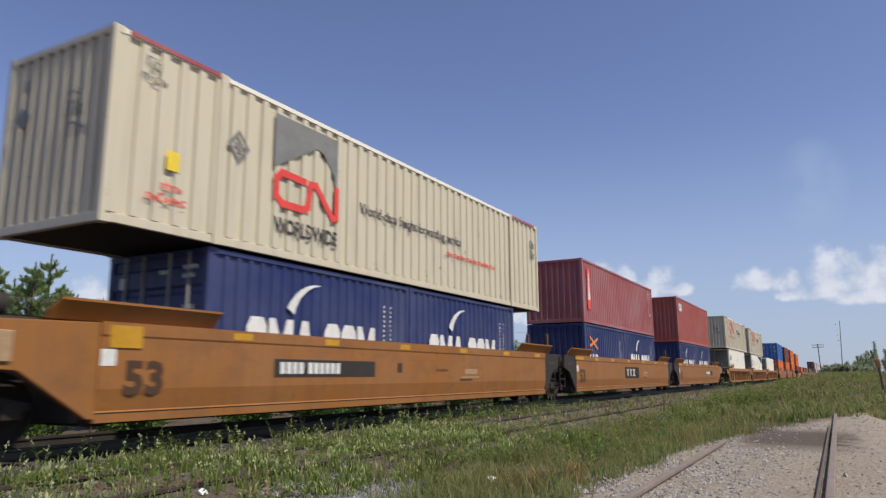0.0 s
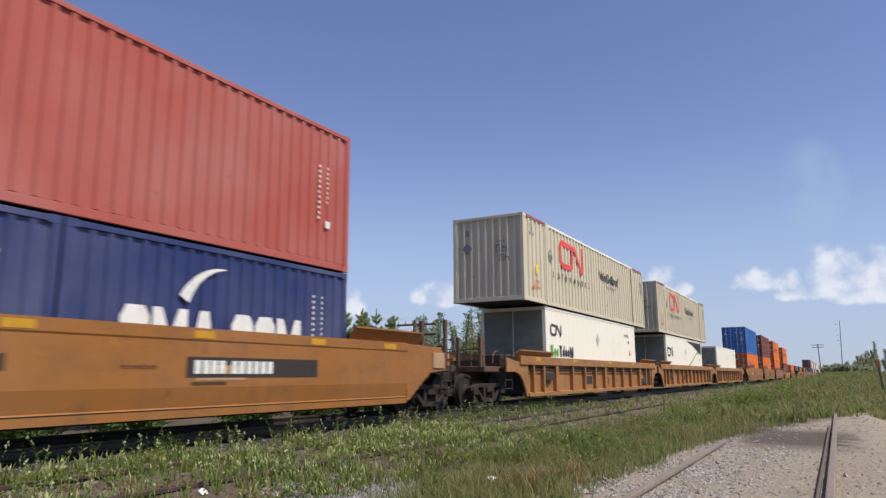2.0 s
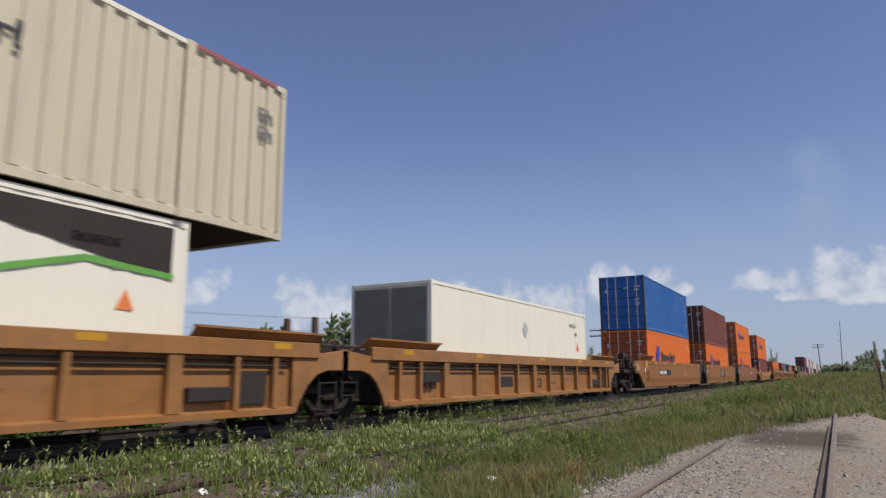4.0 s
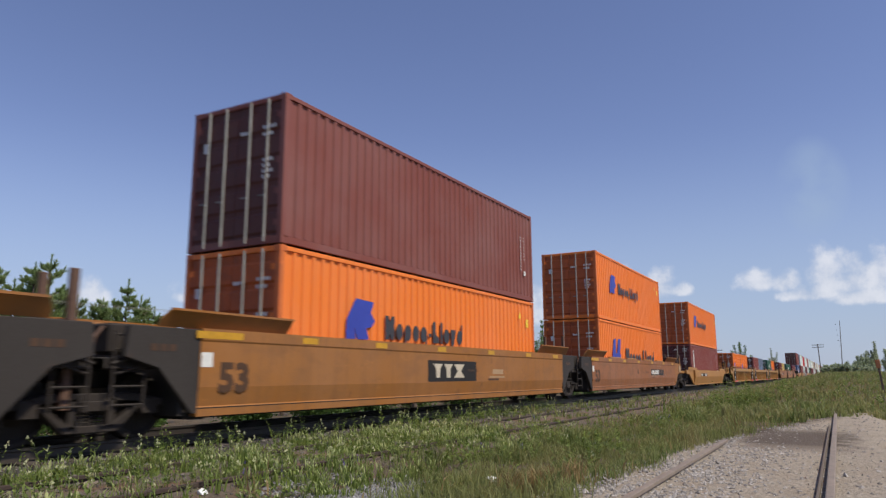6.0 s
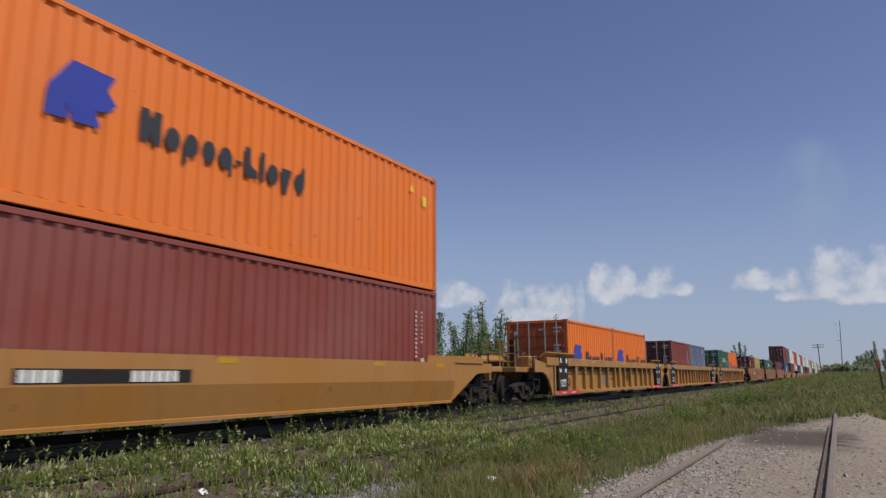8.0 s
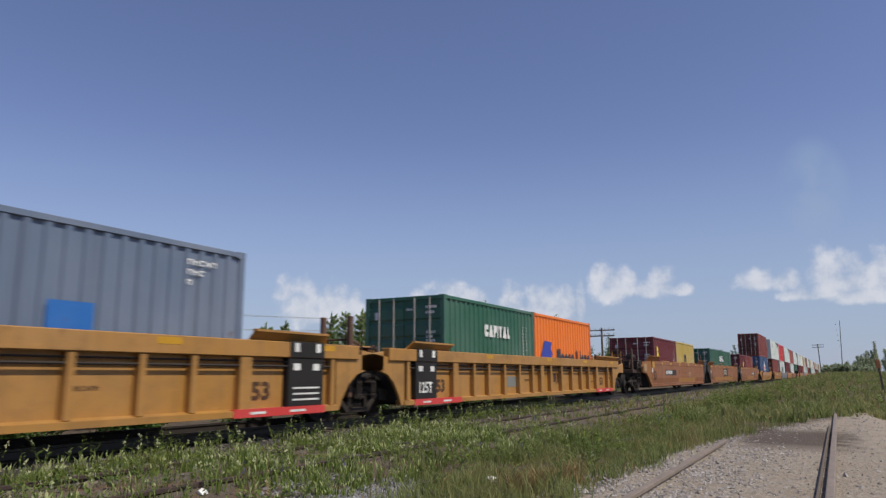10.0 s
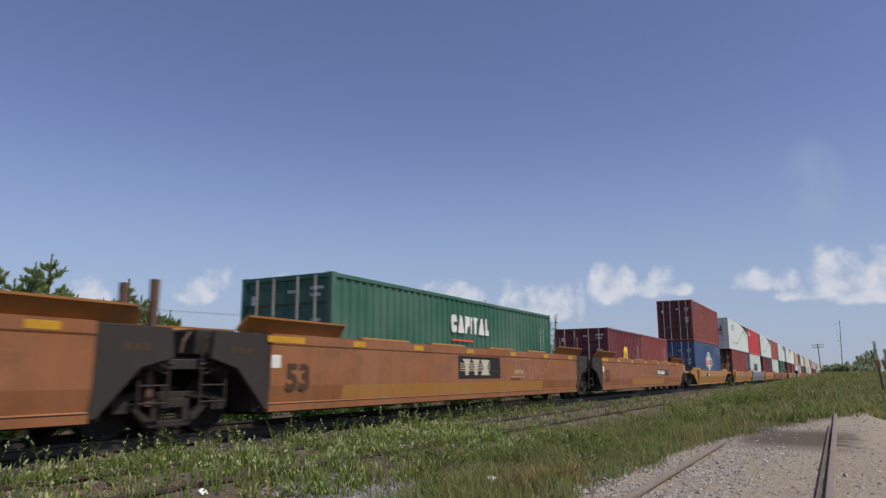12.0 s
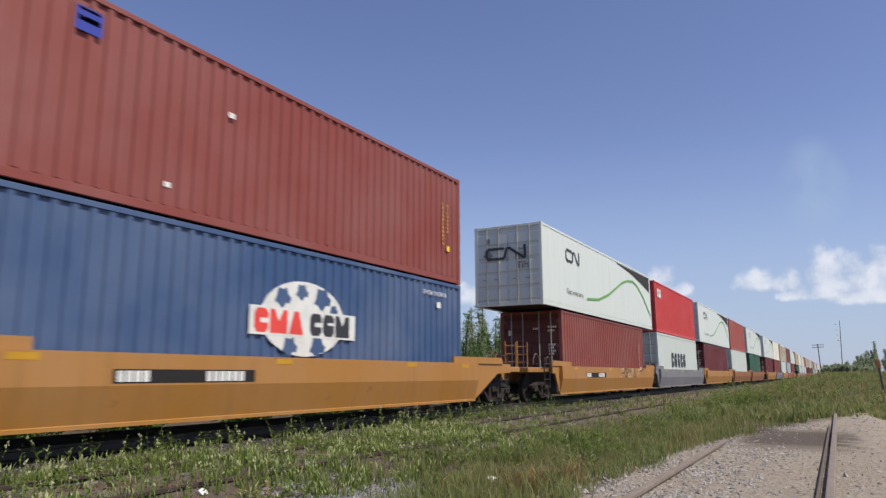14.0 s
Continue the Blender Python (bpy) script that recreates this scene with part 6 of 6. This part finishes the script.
grass_field("meadow_grass", M["grass"], 42000, (-8, 22), (18, 130), (0.15, 0.48), (0.012, 0.03), keep_far, "rough meadow grass running to the horizon", 1.5, 8)
grass_field("dry_grass", M["straw"], 14000, (-7.8, 12), (5, 80), (0.15, 0.45), (0.004, 0.012), lambda x, y: keep_far(x, y) * (1.1 if y > 26 else 0.5) * max(0, clumpiness(x, y, 0.6, 20.0) + (0.3 if y > 26 else 0.1)), "dry straw-coloured grass among the green", 1.4, 3)


def straw_tuft():
    verts, faces = [], []
    for _ in range(1100):
        a, r = rs.rand() * 6.283, abs(rs.randn()) * 0.16
        x, y = -2.69 + r * math.cos(a) * 1.5, 7.01 + r * math.sin(a) * 1.3
        blade(verts, faces, x, y, ground_height(x, y), rs.uniform(0.16, 0.34), 0.0045, (rs.rand() * 6.283, rs.uniform(0.1, 0.6)), rs.rand() * 6.283)
    return from_arrays("straw_tuft", verts, faces, M["straw"], "tuft of dry straw-coloured grass beside the gravel", "grass")


straw_tuft()


def weeds(name, mat, count, place, hr, leaf, label, bloom=None, violet=False):
    """Upright weeds: a thin stalk, leaves up its sides, seed heads at the tips."""
    verts, faces, bv, bf = [], [], [], []
    for _ in range(count):
        x, y = place()
        z, h = ground_height(x, y), rs.uniform(*hr)
        lean = (rs.rand() * 6.283, rs.uniform(0, 0.35))
        for k in range(rs.randint(1, 4)):
            h2 = h * rs.uniform(0.6, 1.0)
            la = (lean[0] + rs.randn() * 0.9, lean[1] + rs.rand() * 0.25)
            tip = (x + math.cos(la[0]) * la[1] * h2, y + math.sin(la[0]) * la[1] * h2, z + h2)
            n = len(verts)
            w = 0.004
            verts += [(x - w, y, z), (x + w, y + w, z), (x, y - w, z), tip]
            faces += [(n, n + 1, n + 3), (n + 1, n + 2, n + 3), (n + 2, n, n + 3)]
            m = max(3, int(h2 / 0.045))
            for i in range(m):
                f = 0.15 + 0.85 * i / m
                cx, cy, cz = x + (tip[0] - x) * f, y + (tip[1] - y) * f, z + h2 * f
                a, L = i * 2.4 + rs.rand(), leaf * rs.uniform(0.5, 1.1) * (1.15 - 0.6 * f)
                c, s = math.cos(a), math.sin(a)
                q, up = L * 0.22, L * rs.uniform(0.1, 0.7)
                n = len(verts)
                verts += [(cx, cy, cz), (cx + c * L * 0.5 - s * q, cy + s * L * 0.5 + c * q, cz + up * 0.6), (cx + c * L, cy + s * L, cz + up), (cx + c * L * 0.5 + s * q, cy + s * L * 0.5 - c * q, cz + up * 0.6)]
                faces.append((n, n + 1, n + 2, n + 3))
            if bloom is not None and rs.rand() < 0.2:
                for i in range(5):
                    f = rs.uniform(0.8, 1.04) if not violet else rs.uniform(0.55, 1.0)
                    cx, cy, cz = x + (tip[0] - x) * f + rs.randn() * 0.006, y + (tip[1] - y) * f + rs.randn() * 0.006, z + h2 * f
                    a, L = rs.rand() * 6.283, rs.uniform(0.012, 0.03)
                    n = len(bv)
                    bv += [(cx, cy, cz), (cx + math.cos(a) * L, cy + math.sin(a) * L, cz + L * 0.5), (cx, cy, cz + L * 1.3)]
                    bf.append((n, n + 1, n + 2))
    from_arrays(name, verts, faces, mat, label, "weeds")
    if bloom is not None:
        from_arrays(name + "_heads", bv, bf, bloom, "pale seed heads on the weeds" if not violet else "violet flower spikes among the weeds", "weeds")


def spot(xr, yr, seed, bare=0.0):
    def pick():
        while True:
            x, y = rs.uniform(*xr), rs.uniform(*yr)
            if yard_edge(x, y) < 0 and clumpiness(x, y, 0.7, seed) > bare - 0.25 + rs.randn() * 0.2 and x > -1.95 * y - 1:
                return x, y
    return pick


weeds("verge_weeds", M["weed"], 260, spot((-8.5, -7.4), (4, 22), 3.0), (0.2, 0.5), 0.09, "weeds on the ballast shoulder of the main line", M["bloom"])
weeds("siding_weeds", M["weed"], 650, spot((-7.4, -4.6), (3.4, 14), 5.0), (0.1, 0.3), 0.085, "low leafy weeds growing through the siding", M["bloom"])
weeds("strip_weeds", M["weed"], 420, spot((-5.2, -2.6), (8, 34), 7.0), (0.2, 0.55), 0.11, "taller weeds in the grass between the tracks", M["bloom"])
weeds("tall_weeds", M["weed"], 60, lambda: (-3.1 + rs.randn() * 0.5, 27 + rs.randn() * 0.9), (0.6, 1.2), 0.15, "clump of tall dark weeds in the grass", M["bloom"])
weeds("violet_weeds", M["weed"], 26, spot((-5.4, -2.8), (5, 16), 8.0, 0.2), (0.25, 0.4), 0.05, "weeds with violet flower spikes", M["violet"], True)
weeds("bank_weeds", M["weed"], 190, spot((-4.6, 6.0), (24, 70), 11.0), (0.3, 0.9), 0.22, "rank weeds on the bank ahead", M["bloom"])


def sprigs(name, count, place, hr, label):
    """Low tufts of upright lance leaves, with pale spikes at their tips."""
    verts, faces, pv, pf = [], [], [], []
    for _ in range(count):
        x, y = place()
        z, h = ground_height(x, y), rs.uniform(*hr)
        for _ in range(rs.randint(7, 14)):
            blade(verts, faces, x + rs.randn() * 0.045, y + rs.randn() * 0.045, z, h * rs.uniform(0.4, 0.9), rs.uniform(0.005, 0.011), (rs.rand() * 6.283, rs.uniform(0.05, 0.6)), rs.rand() * 6.283)
        if rs.rand() < 0.8:
            for _ in range(rs.randint(2, 6)):
                a, r = rs.rand() * 6.283, rs.uniform(0.0, 0.09)
                bx, by, w, t = x + r * math.cos(a), y + r * math.sin(a), rs.uniform(0.006, 0.012), rs.rand() * 6.283
                z0, z1 = z + h * rs.uniform(0.45, 0.7), z + h * rs.uniform(0.85, 1.15)
                lx, ly, c, q = math.cos(a) * 0.03, math.sin(a) * 0.03, math.cos(t) * w, math.sin(t) * w
                n = len(pv)
                pv += [(bx, by, z0), (bx + c, by + q, (z0 + z1) / 2), (bx + lx, by + ly, z1), (bx - c, by - q, (z0 + z1) / 2)]
                pf.append((n, n + 1, n + 2, n + 3))
    from_arrays(name, verts, faces, M["weed"], label, "weeds")
    from_arrays(name + "_tips", pv, pf, M["sprig"], "pale yellow-green tips of the low tufts", "weeds")


sprigs("siding_tufts", 900, spot((-8.0, -4.4), (3.2, 13), 21.0, 0.3), (0.08, 0.24), "low bright green tufts between the siding rails")
sprigs("verge_tufts", 160, spot((-8.6, -5.0), (10, 34), 22.0, 0.3), (0.1, 0.24), "green tufts along the gritty shoulder")


weeds("daisies", M["weed"], 22, lambda: (-0.62 + rs.randn() * 0.16, 21.9 + rs.randn() * 0.4), (0.2, 0.42), 0.05, "small clump of white daisies at the edge of the gravel", M["bloom"])


def stones(name, mat, count, place, size, label):
    base_v = np.array([(1, 0, 0), (-1, 0, 0), (0, 1, 0), (0, -1, 0), (0, 0, 1), (0, 0, -1)], float)
    base_f = np.array([(0, 2, 4), (2, 1, 4), (1, 3, 4), (3, 0, 4), (2, 0, 5), (1, 2, 5), (3, 1, 5), (0, 3, 5)])
    vs, fs, n = [], [], 0
    while n < count:
        x, y = place()
        r = rs.uniform(*size) * (1 if rs.rand() < 0.95 else 1.5)
        v = base_v * (1 + rs.randn(6, 1) * 0.22) * r * np.array([1, rs.uniform(0.6, 1.1), rs.uniform(0.45, 0.8)])
        a = rs.rand() * 6.283
        rot = np.array([(math.cos(a), -math.sin(a), 0.2 * rs.randn()), (math.sin(a), math.cos(a), 0.2 * rs.randn()), (0.1 * rs.randn(), 0.1 * rs.randn(), 1)])
        vs.append(v @ rot.T + (x, y, ground_height(x, y) + r * 0.12))
        fs.append(base_f + 6 * n)
        n += 1
    from_arrays(name, np.concatenate(vs).tolist(), np.concatenate(fs).tolist(), mat, label, "gravel")


def in_yard():
    while True:
        y = 4.5 + 19 * rs.rand() ** 1.4
        x = rs.uniform(-3.0, 3.4)
        if abs(x + 0.75) < 0.8 and abs(y - 13.8) < 1.9 and rs.rand() < 0.85:      # the oily patch
            continue
        e = yard_edge(x, y)
        near_rail = math.exp(-((x + 2.0) / 0.75) ** 2) + 0.5 * math.exp(-((x + 1.1) / 0.5) ** 2)
        if e > -0.5 and rs.rand() < 0.05 + 0.85 * near_rail * max(0.2, min(1, 0.6 + clumpiness(x, y, 0.9, 30.0))):
            return x, y


def on_shoulder():
    y = -2 + 62 * rs.rand() ** 1.6
    return TRAIN_X + rs.uniform(0.95, 2.9) * (1 if rs.rand() < 0.85 else -1), y


def stony_patch():
    a, r = rs.rand() * 6.283, math.sqrt(rs.rand())
    k = rs.randint(3)
    return ((-4.65, 6.3), (-4.3, 5.8), (-4.3, 13.5))[k][0] + r * math.cos(a) * (0.75, 0.6, 0.8)[k], ((-4.65, 6.3), (-4.3, 5.8), (-4.3, 13.5))[k][1] + r * math.sin(a) * (1.1, 0.9, 2.2)[k]


def all_over():
    return rs.uniform(-8.0, -2.4), 3.4 + 12 * rs.rand()


stones("gravel", M["stone"], 6500, in_yard, (0.01, 0.028), "loose grey and tan gravel round the old rails")
stones("ballast_stones", M["ballast"], 9000, on_shoulder, (0.018, 0.04), "dirty crushed ballast along the main line")
stones("stone_patch", M["patchstone"], 4200, stony_patch, (0.012, 0.034), "patches of bare grey stones among the weeds")
stones("scattered_stones", M["ballast"], 2600, all_over, (0.01, 0.03), "scattered stones in the soil by the siding")


# ---- trees ----
def limb(bm, a, b, r0, r1, n=5):
    rod(bm, a, b, r0, n, r1)


def pine(x, y, height, spread, seed):
    """A young pine: leader, whorls of rising limbs, needles along every shoot."""
    rg = random.Random(seed)
    t = thing("pine_tree", "young green pine tree with open whorled branches", "tree", "pines behind the railway", pose(x, y, ground_height(x, y) - 0.05))
    bm = bmesh.new()
    limb(bm, (0, 0, 0), (0.04, 0.03, height * 0.96), 0.035 + height * 0.012, 0.012, 7)
    shoots = [(Vector((0.04, 0.03, height * 0.86)), Vector((0.05, 0.03, height)))]
    z = height * 0.12
    while z < height * 0.95:
        f = 1 - z / height
        for k in range(rg.randint(4, 6)):
            a = rg.uniform(0, 6.283)
            L = spread * (0.18 + 0.95 * f ** 0.8) * rg.uniform(0.6, 1.1)
            root = Vector((0.03, 0.02, z + rg.uniform(-0.1, 0.1)))
            mid = root + Vector((math.cos(a), math.sin(a), 0.35)) * L * 0.6
            tip = mid + Vector((math.cos(a) * 0.6, math.sin(a) * 0.6, 0.95)) * L * 0.42
            limb(bm, root, mid, 0.02, 0.012, 4)
            limb(bm, mid, tip, 0.012, 0.005, 4)
            shoots += [(root.lerp(mid, 0.35), mid), (mid, tip)]
            for _ in range(rg.randint(4, 6)):
                q = root.lerp(mid, rg.uniform(0.4, 1.0))
                e = q + Vector((math.cos(a + rg.uniform(-1.2, 1.2)), math.sin(a + rg.uniform(-1.2, 1.2)), rg.uniform(0.4, 1.2))) * L * 0.3
                limb(bm, q, e, 0.008, 0.004, 3)
                shoots.append((q, e))
        z += height * rg.uniform(0.042, 0.062)
    part("trunk", bm, M["bark"], t)
    verts, faces = [], []
    for p, q in shoots:
        d = q - p
        for _ in range(max(16, int(d.length * 130))):
            s = p + d * rg.random()
            way = (d.normalized() * 0.8 + Vector((rg.uniform(-1, 1), rg.uniform(-1, 1), rg.uniform(-0.7, 1)))).normalized()
            L = rg.uniform(0.09, 0.19)
            w = way.orthogonal().normalized() * 0.014
            n = len(verts)
            verts += [tuple(s - w), tuple(s + w), tuple(s + way * L)]
            faces.append((n, n + 1, n + 2))
    me = bpy.data.meshes.new("crown")
    me.from_pydata(verts, [], faces)
    link_mesh("crown", me, M["needles"], t)
    return t


def shrub(x, y, height, width, seed, leaf, mat, label, name="bush"):
    """Many stems from one root, leafy from knee height to their tips."""
    rg = random.Random(seed)
    t = thing(name, label, "bush" if name == "bush" else "tree", "trees round the railway", pose(x, y, ground_height(x, y) - 0.05))
    bm = bmesh.new()
    verts, faces = [], []
    for _ in range(rg.randint(9, 13)):
        a, r = rg.uniform(0, 6.283), width * rg.uniform(0.1, 1.0) ** 0.7
        h = height * rg.uniform(0.55, 1.0) * (1.08 - 0.4 * r / width)
        tip = Vector((math.cos(a) * r, math.sin(a) * r, h))
        root = Vector((math.cos(a) * r * 0.25, math.sin(a) * r * 0.25, 0))
        limb(bm, root, tip, 0.012 * height, 0.004 * height, 5)
        for k in range(12):
            f = 0.14 + 0.86 * k / 11
            q = root.lerp(tip, f)
            R = width * 0.36 * (1.15 - 0.75 * f) * rg.uniform(0.7, 1.2)
            for _ in range(int(26 + 11 * R / leaf)):
                s = q + Vector((rg.gauss(0, 1), rg.gauss(0, 1), rg.gauss(0, 0.9))).normalized() * R * rg.random() ** 0.5
                if s.z < 0.05:
                    continue
                u = Vector((rg.uniform(-1, 1), rg.uniform(-1, 1), rg.uniform(-0.5, 0.7))).normalized()
                v = u.orthogonal().normalized()
                z = leaf * rg.uniform(0.6, 1.2)
                n = len(verts)
                verts += [tuple(s), tuple(s + u * z * 0.5 + v * z * 0.3), tuple(s + u * z), tuple(s + u * z * 0.5 - v * z * 0.3)]
                faces.append((n, n + 1, n + 2, n + 3))
    part("stem", bm, M["bark"], t)
    me = bpy.data.meshes.new("foliage")
    me.from_pydata(verts, [], faces)
    link_mesh("foliage", me, mat, t)
    return t


def build_trees():
    # pines behind the main line: along the track, height over the rails, spread
    for i, (x, y, top, sp) in enumerate(((-28, 14.9, 5.0, 1.7), (-28, 16.9, 5.9, 1.9), (-27, 15.7, 5.3, 1.6), (-29, 18.3, 4.6, 1.4), (-28, 19.4, 4.3, 1.3), (-28, 20.6, 5.3, 1.4), (-28, 21.6, 4.4, 1.3), (-29, 23.2, 4.0, 1.2),
                                         (-28, 29.6, 3.9, 1.3), (-28, 31.2, 4.1, 1.2), (-28, 35.5, 4.0, 1.2), (-28, 37.0, 4.7, 1.3), (-28, 38.8, 5.3, 1.4), (-29, 40.8, 5.2, 1.4), (-28, 42.3, 5.0, 1.4), (-29, 44.3, 5.4, 1.4), (-30, 13.2, 4.4, 1.5),
                                         (-28.5, 15.8, 4.8, 1.5), (-28.5, 16.4, 4.6, 1.5), (-28.5, 17.8, 4.7, 1.5), (-28.5, 18.5, 4.4, 1.5), (-28.5, 19.6, 4.3, 1.5), (-28.5, 20.3, 4.4, 1.5), (-28.5, 21.7, 4.7, 1.5), (-28.5, 22.5, 4.2, 1.5), (-28.5, 23.4, 4.1, 1.5), (-28.5, 36.1, 5.0, 1.5), (-28.5, 37.6, 5.2, 1.5), (-28.5, 39.5, 5.5, 1.5), (-28.5, 41.2, 5.6, 1.5))):
        pine(x, y, top - ground_height(x, y), sp, 40 + i)
    for i, (x, y, top, sp) in enumerate(((-30, 49, 6.2, 1.2), (-31, 53.5, 6.6, 1.1), (-30, 57, 7.2, 1.1), (-30, 60.5, 8.4, 1.2), (-30, 64, 8.3, 1.2), (-30, 68, 6.6, 1.2), (-34, 72, 6.5, 1.2), (-38, 101, 10.5, 1.0),
                                         (-30, 78, 6.2, 1.2), (-30, 86, 6.3, 1.2), (-31, 96, 6.6, 1.2), (-32, 110, 7.0, 1.2), (-34, 128, 7.5, 1.2), (-36, 150, 8.0, 1.2), (-28, 258, 13.2, 1.0), (-30, 420, 14.0, 1.1), (-34, 190, 8.0, 1.2), (-34, 320, 9.5, 1.2))):
        shrub(x, y, (top - ground_height(x, y)) * 1.1, 2.7 if y < 120 else 3.6, 80 + i, 0.2 if y < 120 else 0.4, M["leaves"] if i % 3 else M["hazeleaves"], "tall leafy green tree with an uneven crown", "leafy_tree")
    for i, (x, y, top) in enumerate(((-25, 47, 3.6), (-25, 51, 4.0), (-26, 56, 4.2), (-25, 62, 4.4), (-26, 67, 4.4), (-25, 33, 2.7), (-25, 36, 2.8), (-25, 41, 3.2), (-25, 73, 4.2), (-26, 82, 4.3), (-26, 92, 4.6), (-22, 12, 1.0), (-22, 17, 1.2), (-22, 22, 1.3), (-22, 27, 1.6))):
        shrub(x, y, top - ground_height(x, y), 2.1, 120 + i, 0.15, M["leaves"], "dense green bush behind the railway")
    # far scrub and bushes: leaf colour lightened to stand for haze
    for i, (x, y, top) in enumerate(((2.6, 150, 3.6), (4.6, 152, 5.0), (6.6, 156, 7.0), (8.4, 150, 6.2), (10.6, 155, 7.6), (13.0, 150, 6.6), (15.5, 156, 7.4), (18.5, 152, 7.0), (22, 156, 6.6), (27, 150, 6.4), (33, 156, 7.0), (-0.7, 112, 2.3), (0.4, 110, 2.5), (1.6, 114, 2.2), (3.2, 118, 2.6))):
        shrub(x, y, top - ground_height(x, y), 1.7, 160 + i, 0.28, M["hazeleaves"], "grey-green scrub tree far beyond the meadow, haze in its leaf colour" if top > 3 else "low grey-green bush on the bank ahead, haze in its leaf colour", "scrub_tree" if top > 3 else "bush")


build_trees()


# ---- poles, wires, sign, switch stand ----
def telegraph_pole(x, y, height, arms, label, lean=0.0):
    z0 = ground_height(x, y)
    t = thing("telegraph_pole", label, "pole", "telegraph line", pose(x, y, z0 - 0.2, 0, lean, 0))
    part("pole", rods(((0, 0, 0), (0, 0, height - z0 + 0.2), 0.14, 10, 0.09)), M["wood"], t)
    for k in range(arms):
        h = height - z0 - 0.1 - 0.55 * k
        part("crossarm", bevelled(boxes((-1.25, 1.25, 0.09, 0.19, h, h + 0.11)), 0.01), M["wood"], t)
        for i in range(6):
            part("insulator", shared(("insulator", k, round(h, 2), i), lambda: rods(((-1.15 + i * 0.46, 0.14, h + 0.1), (-1.15 + i * 0.46, 0.14, h + 0.28), 0.04, 6, 0.025))), M["glassins"], t)
    return t


POLES = [(-20, -6, 3.5), (-20, 32.7, 3.9), (-20, 68, 5.5), (-20, 104, 5.6), (-20, 142, 5.7), (-20, 180, 5.8)]
for px, py, ph in POLES:
    telegraph_pole(px, py, ph, 2, "weathered wooden telegraph pole with two crossarms")


def wires():
    k = 0
    for (x0, y0, h0), (x1, y1, h1) in zip(POLES, POLES[1:]):
        for arm in (0, 1):
            for off in (-1.15, -0.23, 0.69, 1.15):
                cu = bpy.data.curves.new("wire", "CURVE")
                cu.dimensions, cu.bevel_depth, cu.bevel_resolution = "3D", 0.003, 0
                sp = cu.splines.new("POLY")
                sp.points.add(12)
                for i in range(13):
                    f = i / 12
                    sp.points[i].co = (x0 + off, y0 + (y1 - y0) * f + 0.14, h0 + (h1 - h0) * f + 0.1 - 0.55 * arm - 2.9 * f * (1 - f) * (1 + 0.1 * off), 1)
                cu.materials.append(M["galv"])
                tagged(new("telegraph_wire", cu), "thin dark telegraph wire sagging between poles", "wire", "telegraph wires")


wires()
far_pole = telegraph_pole(-3.40, 190, 8.05, 2, "distant wooden utility pole with two crossarms", -1.5)
mast = thing("radio_mast", "thin distant lattice mast above the meadow", "mast", "", pose(0.63, 120, 0.8))
part("mast_leg", rods(((0, 0, 0), (0.29, 0, 8.0), 0.08, 6, 0.04)), M["wood"], mast)
for k in range(5):
    part("mast_rung", rods(((-0.2 - k * 0.03, 0, 4.2 + k * 0.8), (0.02 - k * 0.05, 0, 4.3 + k * 0.8), 0.03, 5)), M["steel"], mast)
sign = thing("trackside_sign", "small orange sign on a leaning wooden post", "sign", "", pose(1.85, 40, ground_height(1.85, 40), 0, -5, 0))
part("sign_post", bevelled(boxes((-0.05, 0.05, -0.05, 0.05, -0.1, 1.6)), 0.01), M["wood"], sign)
part("sign_plate", bevelled(boxes((-0.1, 0.1, -0.085, -0.05, 1.22, 1.62)), 0.02), M["faded"], sign, "faded orange plate")
stand = thing("switch_stand", "small dark switch stand beside the track", "switch stand", "", pose(-6.4, 140, -0.25))
part("stand_base", bevelled(boxes((-0.3, 0.3, -0.25, 0.25, -0.3, 0.2)), 0.03), M["black"], stand)
part("stand_mast", rods(((0, 0, 0.1), (0, 0, 1.7), 0.07, 8)), M["black"], stand)
part("stand_target", bevelled(boxes((-0.28, 0.28, -0.03, 0.03, 1.3, 1.8)), 0.05), M["black"], stand)
plank = tagged(part("timber_strip", bevelled(boxes((-0.268, -0.238, 3.5, 17.0, -0.25, -0.16)), 0.008), M["wood"]), "weathered timber strip beside the old rail", "timber")
for k, (x, y, r) in enumerate(((-3.55, 7.5, 0.07), (-5.35, 4.9, 0.06), (-3.75, 6.9, 0.05), (-6.6, 4.6, 0.09), (-4.9, 5.2, 0.05))):
    bm = bmesh.new()
    bmesh.ops.create_icosphere(bm, subdivisions=1, radius=r)
    for v in bm.verts:
        v.co *= 0.75 + 0.5 * rs.rand()
        v.co.z *= 0.6
    tagged(part("rubble_chunk", bm, M["whitemark"] if k < 3 else M["oldrail"]), "pale broken concrete chunk among the weeds" if k < 3 else "brown stone among the weeds", "rubble").location = (x, y, ground_height(x, y) + r * 0.3)


# ---- motion ----
def motions():
    times = [0.0, 2.0, 4.0, 6.0, 8.0, 10.0, 12.0, 14.0]
    for ob, s, z in MOVERS:
        walk(ob, [(t, pose(TRAIN_X, s - travel(t), z)) for t in times])
    for w, y in WHEELSETS:
        walk(w, [(k / FPS, pose(0, y, 0.46, math.degrees(travel(k / FPS) / 0.46), 0, 0)) for k in range(14 * FPS + 1)])


motions()
